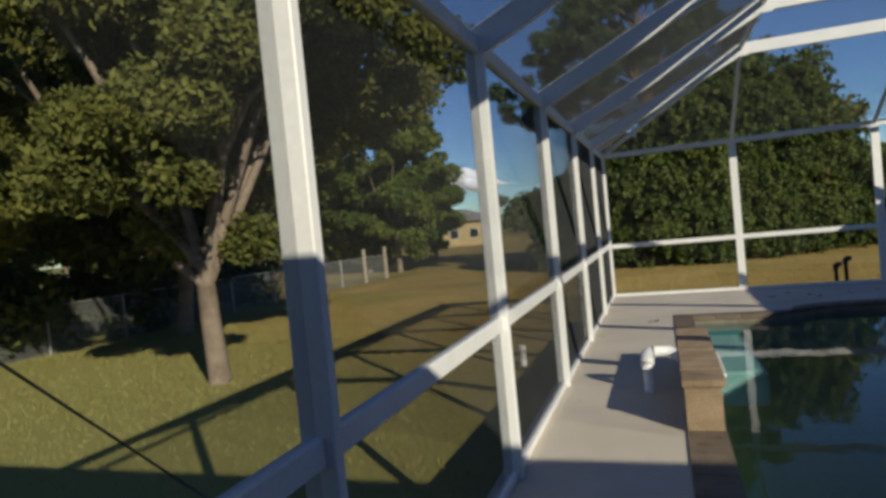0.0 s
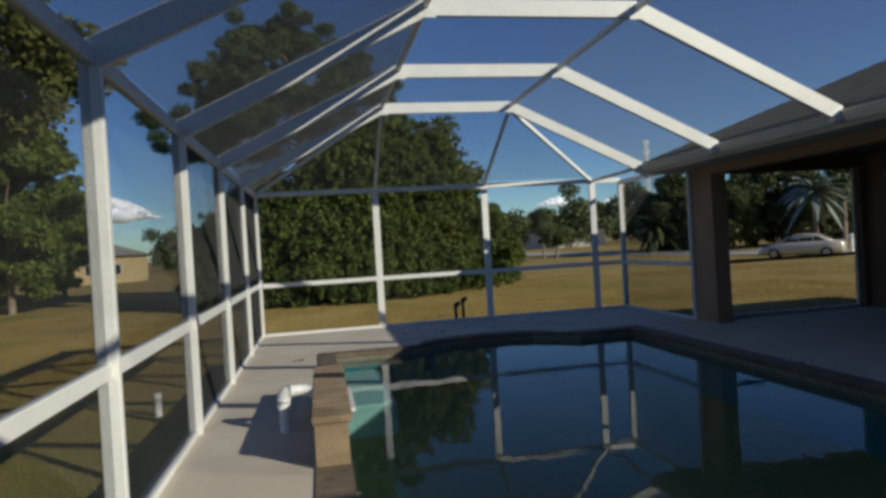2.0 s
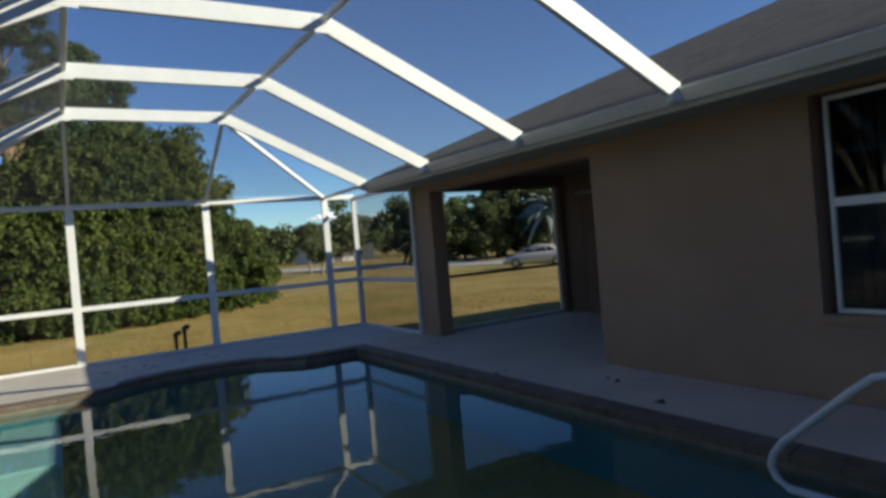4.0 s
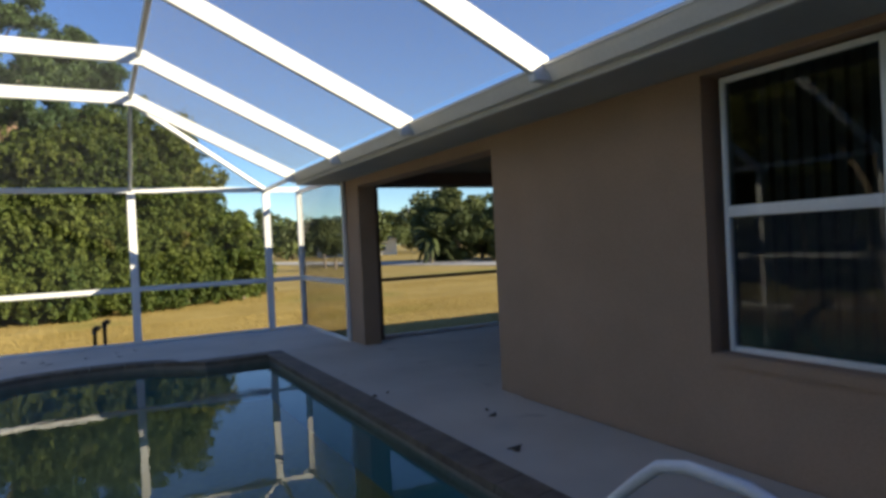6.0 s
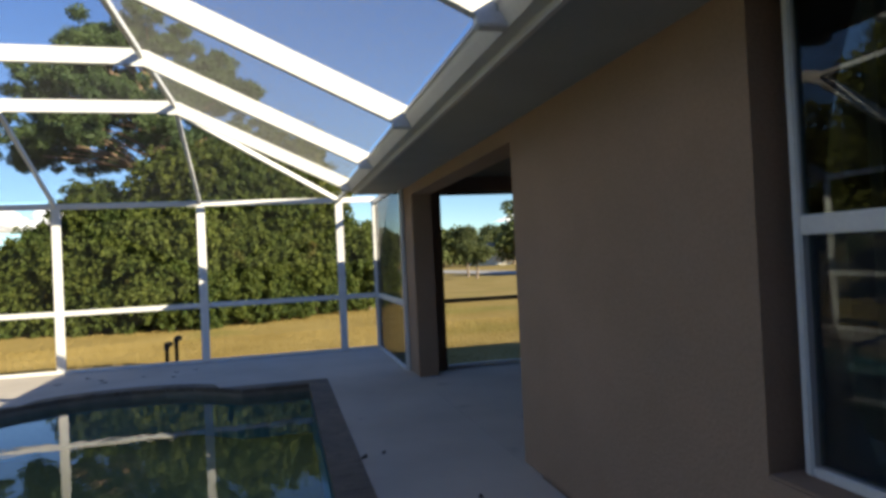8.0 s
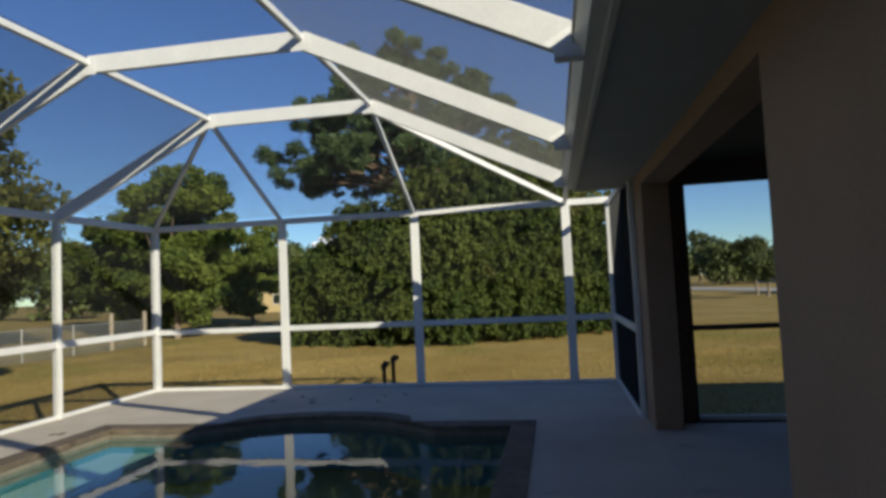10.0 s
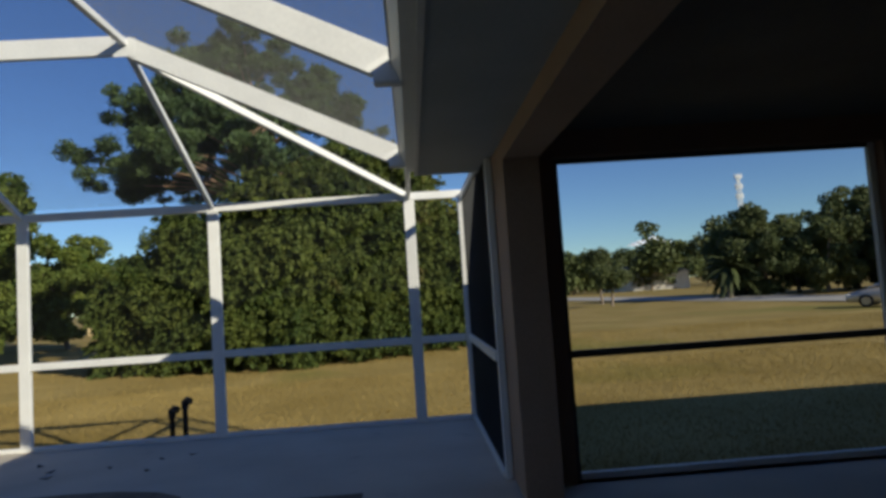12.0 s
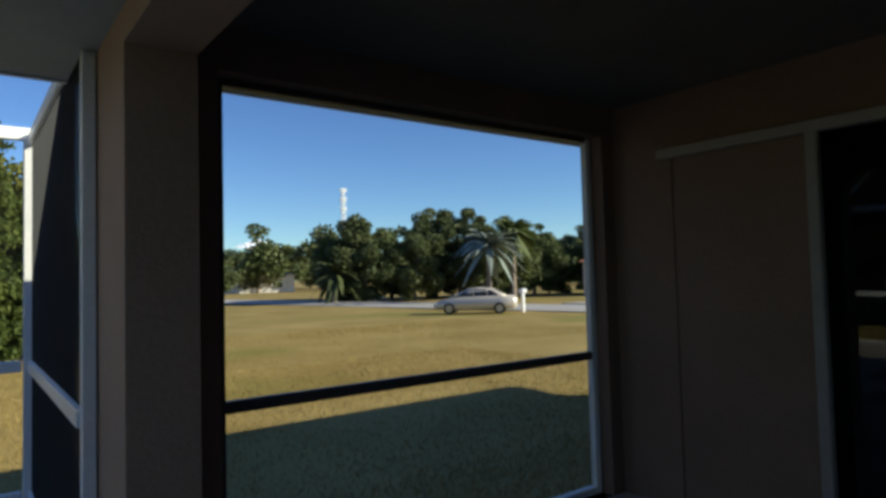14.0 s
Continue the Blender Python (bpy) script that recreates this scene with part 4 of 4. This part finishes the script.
# shrubs added to darken the shade behind the oak
hedge = thing("shade_hedge", (-14.6, 13, GROUND), "dark low shrubs added along the fence to deepen the shade", "hedge")
cl = []
for k in range(90):
    y = rs.uniform(4, 23)
    q = rs.uniform(0.5, 0.9)
    cl.append((-15.2 + rs.uniform(-.8, .5), y, GROUND + rs.uniform(0.3, 1.7), q, q, q))
leaf_mesh("foliage", cl, 22000, 0.15, LEAF_FAR, hedge, 15, 1.7, 0.2)

cleanout = thing("drain_cleanout", (-1.9, 9.6, GROUND), "short white plastic drain pipe standing in the grass", "pipe")
part("pipe", tube([(-1.9, 9.6, GROUND - 0.05), (-1.9, 9.6, -0.36)], 0.05, 14), PVC, cleanout, "", True)
part("cap", tube([(-1.9, 9.6, -0.36), (-1.9, 9.6, -0.31), (-1.9, 9.6, -0.30)], [0.055, 0.055, 0.04], 14), PVC, cleanout)

# ---- fence ----
fence = thing("chain_link_fence", (-15, 26, GROUND), "grey chain-link fence with wooden end posts", "fence")
line = [(-14.0, 5.0), (-14.4, 12.0), (-14.2, 19.0), (-13.6, 26.0), (-13.2, 30.0)]
pts = []
for a, b in zip(line, line[1:]):
    m = max(2, round(math.dist(a, b) / 2.4))
    pts += [(a[0] + (b[0] - a[0]) * i / m, a[1] + (b[1] - a[1]) * i / m) for i in range(m)]
pts.append(line[-1])
MESHWIRE = screen_mat("chain_link", 0.28, (0.27, 0.28, 0.27))
for i, (x, y) in enumerate(pts):
    wood = i >= len(pts) - 2
    part("post", tube([(x, y, GROUND - 0.1), (x, y, GROUND + (1.6 if wood else 1.25))], 0.09 if wood else 0.03, 8), WOODPOST if wood else GALV, fence)
for a, b in zip(pts, pts[1:]):
    part("top_rail", tube([(*a, GROUND + 1.2), (*b, GROUND + 1.2)], 0.02, 6), GALV, fence)
    part("mesh", quad((*a, GROUND), (*b, GROUND), (*b, GROUND + 1.2), (*a, GROUND + 1.2)), MESHWIRE, fence)


# ---- far houses, tower, mailbox ----
def house(at, w, d, h, wall, roofm, label, turn=0.0, rise=1.6):
    ob = thing("house", at, label, "house")
    m = Matrix.Translation(at) @ Matrix.Rotation(radians(turn), 4, "Z")
    bm = box(-w / 2, -d / 2, 0, w / 2, d / 2, h)
    bm.transform(m)
    part("wall", bm, wall, ob)
    bm = bmesh.new()
    o = 0.5
    v = [bm.verts.new(c) for c in ((-w / 2 - o, -d / 2 - o, h), (w / 2 + o, -d / 2 - o, h), (w / 2 + o, d / 2 + o, h), (-w / 2 - o, d / 2 + o, h), (-w / 2 + d / 2, 0, h + rise), (w / 2 - d / 2, 0, h + rise))]
    for f in ((0, 1, 5, 4), (1, 2, 5), (2, 3, 4, 5), (3, 0, 4), (3, 2, 1, 0)):
        bm.faces.new([v[i] for i in f])
    bm.transform(m)
    part("roof", bm, roofm, ob)
    for s in (-0.3, 0.05, 0.33):
        bm = box(s * w - 0.6, -d / 2 - 0.04, 0.9, s * w + 0.6, -d / 2 + 0.02, 2.1, 0.02)
        bm.transform(m)
        win = part("window", bm, WHITE, ob)
        bm = box(s * w - 0.52, -d / 2 - 0.05, 0.98, s * w + 0.52, -d / 2 - 0.042, 2.02)
        bm.transform(m)
        p = part("pane", bm, CARGLASS, ob)
        p.parent = win
        p.matrix_parent_inverse = Matrix.Identity(4)
        win.matrix_parent_inverse = Matrix.Translation(ob.matrix_basis.translation).inverted()
    return ob


house((-24.5, 79, GROUND), 9, 7, 3.0, YELLOW, GREYROOF, "low yellow house with grey roof across the lawn")
x, y = bearing(20.4, 128)
house((x, y, GROUND), 16, 9, 3.2, PALE, GREYROOF, "pale distant bungalow among trees", -22)
x, y = bearing(56.5, 66)
house((x, y, GROUND), 16, 9, 3.2, PALE, BRICKRED, "beige house with terracotta tiled roof across the street", -50)

x, y = bearing(28.4, 210)
tower = thing("cell_tower", (x, y, GROUND), "white slender lattice cell tower on the horizon", "tower")
bm = bmesh.new()
for k in range(3):
    u = 2 * math.pi * k / 3
    tube([(x + 1.1 * math.cos(u), y + 1.1 * math.sin(u), GROUND), (x + 0.5 * math.cos(u), y + 0.5 * math.sin(u), 31)], 0.13, 5, bm)
for i in range(20):
    z = 1.5 * i
    r = 1.1 - 0.03 * z * 0.65
    for k in range(3):
        u, v = 2 * math.pi * k / 3, 2 * math.pi * (k + 1) / 3
        tube([(x + r * math.cos(u), y + r * math.sin(u), z), (x + r * math.cos(v), y + r * math.sin(v), z + 1.5)], 0.07, 4, bm)
part("lattice", bm, WHITE, tower)
for z in (24.5, 27.5, 30.5):
    bm = bmesh.new()
    for k in range(6):
        u = math.pi * k / 3
        box(x + 0.95 * math.cos(u) - 0.16, y + 0.95 * math.sin(u) - 0.16, z - 0.6, x + 0.95 * math.cos(u) + 0.16, y + 0.95 * math.sin(u) + 0.16, z + 0.6, 0, bm)
    part("antenna_ring", bm, WHITE, tower)

mail = thing("mailbox_post", (31.3, 32.9, GROUND), "white mailbox post beside the street", "mailbox")
part("post", box(31.22, 32.82, GROUND - 0.1, 31.38, 32.98, GROUND + 1.1, 0.02), PVC, mail)
part("box", box(31.1, 32.7, GROUND + 1.1, 31.5, 33.1, GROUND + 1.32, 0.06), PVC, mail)

# ---- parked car ----
car = thing("car", (29.3, 34.6, GROUND), "champagne silver sedan parked on the grass verge", "car")
CM = Matrix.Translation((29.3, 34.6, GROUND + 0.02)) @ Matrix.Rotation(math.atan2(36.0 - 33.3, 28.06 - 30.51), 4, "Z")


def loft(sections, bm=None):
    """Skins closed cross-sections along the car's length."""
    bm = bm or bmesh.new()
    rings = [[bm.verts.new(c) for c in s] for s in sections]
    k = len(sections[0])
    for a, b in zip(rings, rings[1:]):
        for i in range(k):
            bm.faces.new((a[i], a[(i + 1) % k], b[(i + 1) % k], b[i]))
    bm.faces.new(rings[0])
    bm.faces.new(rings[-1][::-1])
    bmesh.ops.recalc_face_normals(bm, faces=bm.faces)
    return bm


def car_ring(x, w, z0, z1, tuck):
    h = z1 - z0
    return [(x, -w * 0.9, z0), (x, -w, z0 + h * 0.35), (x, -w * 0.97, z0 + h * 0.7), (x, -w * tuck, z1), (x, w * tuck, z1), (x, w * 0.97, z0 + h * 0.7), (x, w, z0 + h * 0.35), (x, w * 0.9, z0)]


bm = loft([car_ring(*s) for s in ((-2.3, 0.72, 0.35, 0.8, 0.85), (-2.15, 0.84, 0.25, 0.97, 0.86), (-1.4, 0.88, 0.22, 1.0, 0.86), (0.6, 0.89, 0.2, 0.95, 0.88), (1.5, 0.87, 0.22, 0.85, 0.86), (2.15, 0.8, 0.25, 0.7, 0.84), (2.3, 0.68, 0.33, 0.58, 0.84))])
bm.transform(CM)
part("body", bm, CARPAINT, car, "champagne silver body", True)
CABIN = [(-1.85, 0.72, 0.92, 0.97, 0.92), (-1.05, 0.71, 0.92, 1.36, 0.8), (-0.2, 0.73, 0.92, 1.45, 0.8), (0.35, 0.73, 0.92, 1.40, 0.8), (1.35, 0.74, 0.88, 0.94, 0.92)]
bm = loft([car_ring(*s) for s in CABIN])
bm.transform(CM)
part("cabin", bm, CARPAINT, car, "champagne silver roof and pillars", True)


def car_pane(*corners):
    """A glass pane with a little thickness, set just proud of the cabin."""
    bm = quad(*corners)
    out = bmesh.ops.extrude_face_region(bm, geom=list(bm.faces))
    way = bm.faces[:][0].normal * 0.008
    for v in out["geom"]:
        if isinstance(v, bmesh.types.BMVert):
            v.co += way
    bmesh.ops.recalc_face_normals(bm, faces=bm.faces)
    bm.transform(CM)
    part("pane", bm, CARGLASS, car, "dark tinted car window")


for sy in (-1, 1):
    for xa, xb, ta, tb, za, zb in ((-1.35, -0.75, -1.0, -0.75, 1.26, 1.32), (-0.68, 0.0, -0.68, 0.0, 1.33, 1.37), (0.07, 0.95, 0.07, 0.42, 1.37, 1.31)):
        car_pane((xa, sy * 0.752, 0.99), (xb, sy * 0.757, 0.99), (tb, sy * 0.675, zb), (ta, sy * 0.665, za))
car_pane((1.30, -0.62, 0.975), (1.30, 0.62, 0.975), (0.46, 0.54, 1.365), (0.46, -0.54, 1.365))
car_pane((-1.80, -0.6, 1.0), (-1.80, 0.6, 1.0), (-1.14, 0.52, 1.335), (-1.14, -0.52, 1.335))
for sx in (-1.4, 1.4):
    for sy in (-0.86, 0.86):
        s = 1 if sy > 0 else -1
        bm = tube([(sx, sy - 0.12 * s, 0.31), (sx, sy + 0.05 * s, 0.31)], 0.31, 20)
        bm.transform(CM)
        w = part("wheel", bm, RUBBER, car)
        bm = tube([(sx, sy + 0.05 * s, 0.31), (sx, sy + 0.065 * s, 0.31)], 0.2, 16)
        bm.transform(CM)
        r = part("rim", bm, CHROME, car)
        r.parent = w
for sy in (-0.6, 0.6):
    bm = box(2.12, sy - 0.18, 0.55, 2.29, sy + 0.18, 0.67, 0.03)
    bm.transform(CM)
    part("headlight", bm, PVC, car)

# ---- dry leaves on the deck ----
LITTER = mat("dry_leaf", (0.05, 0.035, 0.02), (0.10, 0.07, 0.04), 20, 0.9, 0, 0)
rl = random.Random(9)
for k in range(16):
    x, y = ((2.4, 11.2), (3.1, 11.35), (3.5, 11.6), (5.9, 5.2), (5.75, 4.4), (2.0, 11.5), (5.6, 6.4), (0.0, 9.6))[k % 8]
    x, y, u, r = x + rl.uniform(-.25, .25), y + rl.uniform(-.25, .25), rl.uniform(0, 6.28), rl.uniform(0.025, 0.05)
    bm = bmesh.new()
    vs = [bm.verts.new((x + r * e * math.cos(u + a), y + r * e * math.sin(u + a), 0.003 + h)) for a, e, h in ((0, 1.5, 0.012), (1.2, 0.6, 0.0), (2.2, 0.7, 0.002), (3.14, 1.3, 0.015), (4.2, 0.7, 0.0), (5.2, 0.6, 0.003))]
    bm.faces.new(vs)
    out = bmesh.ops.extrude_face_region(bm, geom=list(bm.faces))
    for v in out["geom"]:
        if isinstance(v, bmesh.types.BMVert):
            v.co.z -= 0.002
    tagged(link_mesh("dry_leaf", bm, LITTER), "small curled brown dry leaf on the deck", "leaf", "leaves on the deck")

# ---- clouds low over the horizon ----
rs = random.Random(31)
for u, d, w, h in ((21, 1500, 55, 16), (25.5, 1600, 30, 9), (30, 1500, 32, 12), (-16.5, 1500, 90, 42), (-20, 1450, 50, 32), (7, 1600, 60, 16), (-31, 1600, 70, 34), (-3, 1500, 70, 26)):
    x, y = bearing(u, d)
    bm = bmesh.new()
    z0 = 78 if u > 0 else 95
    for k in range(70):
        e = rs.uniform(-1, 1)
        r = (0.16 + 0.34 * rs.random()) * h * (1.1 - abs(e))
        m = Matrix.Translation((x + e * w, y + rs.uniform(-.5, .5) * h, z0 + rs.random() ** 1.6 * h * (1 - abs(e)))) @ Matrix.Diagonal((r * 1.7, r * 1.5, r * 0.8, 1))
        bmesh.ops.create_icosphere(bm, subdivisions=2, radius=1, matrix=m)
    for f in bm.faces:
        f.smooth = True
    structure("cloud", bm, CLOUD, "low white cumulus cloud near the horizon", "cloud")

# ---- grass tufts on the nearer lawn ----
rng = np.random.default_rng(5)
spots = []
for x0, x1, y0, y1, k in ((-15, -1.0, 0, 13, 60000), (-12, 18, 12.6, 22, 190000), (6.5, 18, 10.2, 12.6, 28000), (-12, 26, 22, 32, 90000)):
    spots.append(np.column_stack([rng.uniform(x0, x1, k), rng.uniform(y0, y1, k)]))
spots = np.concatenate(spots)
spots = spots[~((spots[:, 0] > 6.4) & (spots[:, 1] < 10.2))]
k = len(spots)
u = rng.uniform(0, 2 * np.pi, k)
hgt = rng.uniform(0.012, 0.05, k)
wid = rng.uniform(0.002, 0.006, k)
lean = rng.normal(0, 0.04, (k, 2))
low = np.column_stack([spots, np.full(k, GROUND - 0.03)])
side = np.column_stack([np.cos(u), np.sin(u), np.zeros(k)]) * wid[:, None]
tip = low + np.column_stack([lean, hgt + 0.04])
v = np.stack([low - side, low + side, tip + side * 0.3, tip - side * 0.6], 1).reshape(-1, 3)
me = bpy.data.meshes.new("lawn_grass")
me.from_pydata(v.tolist(), [], np.arange(k * 4).reshape(-1, 4).tolist())
me.materials.append(BLADE)
tagged(new("lawn_grass", me), "short dry grass tufts on the lawn", "grass", kind="stuff")

# ---- coping stones round the pool ----
coping = thing("pool_coping", (2.8, 5.7, 0), "tan and brown stone coping round the pool", "coping", kind="structure")
n = len(OUTER)
for i in range(n):
    j = (i + 1) % n
    o0, o1, i0, i1 = (Vector((*p, 0)) for p in (OUTER[i], OUTER[j], INNER[i], INNER[j]))
    if (i0 - i1).length < 0.03 and (o0 - o1).length < 0.03:
        continue
    g = 0.012
    a, b = o0.lerp(o1, g), o1.lerp(o0, g)
    c, d = i1.lerp(i0, g), i0.lerp(i1, g)
    c += (c - b).normalized() * 0.02
    d += (d - a).normalized() * 0.02
    if (c - d).length < 0.02:
        loop = [(a.x, a.y), (b.x, b.y), (c.x, c.y)]
    else:
        loop = [(p.x, p.y) for p in (a, b, c, d)]
    part("coping_stone", prism(loop, -0.045, 0.012), COPING, coping)
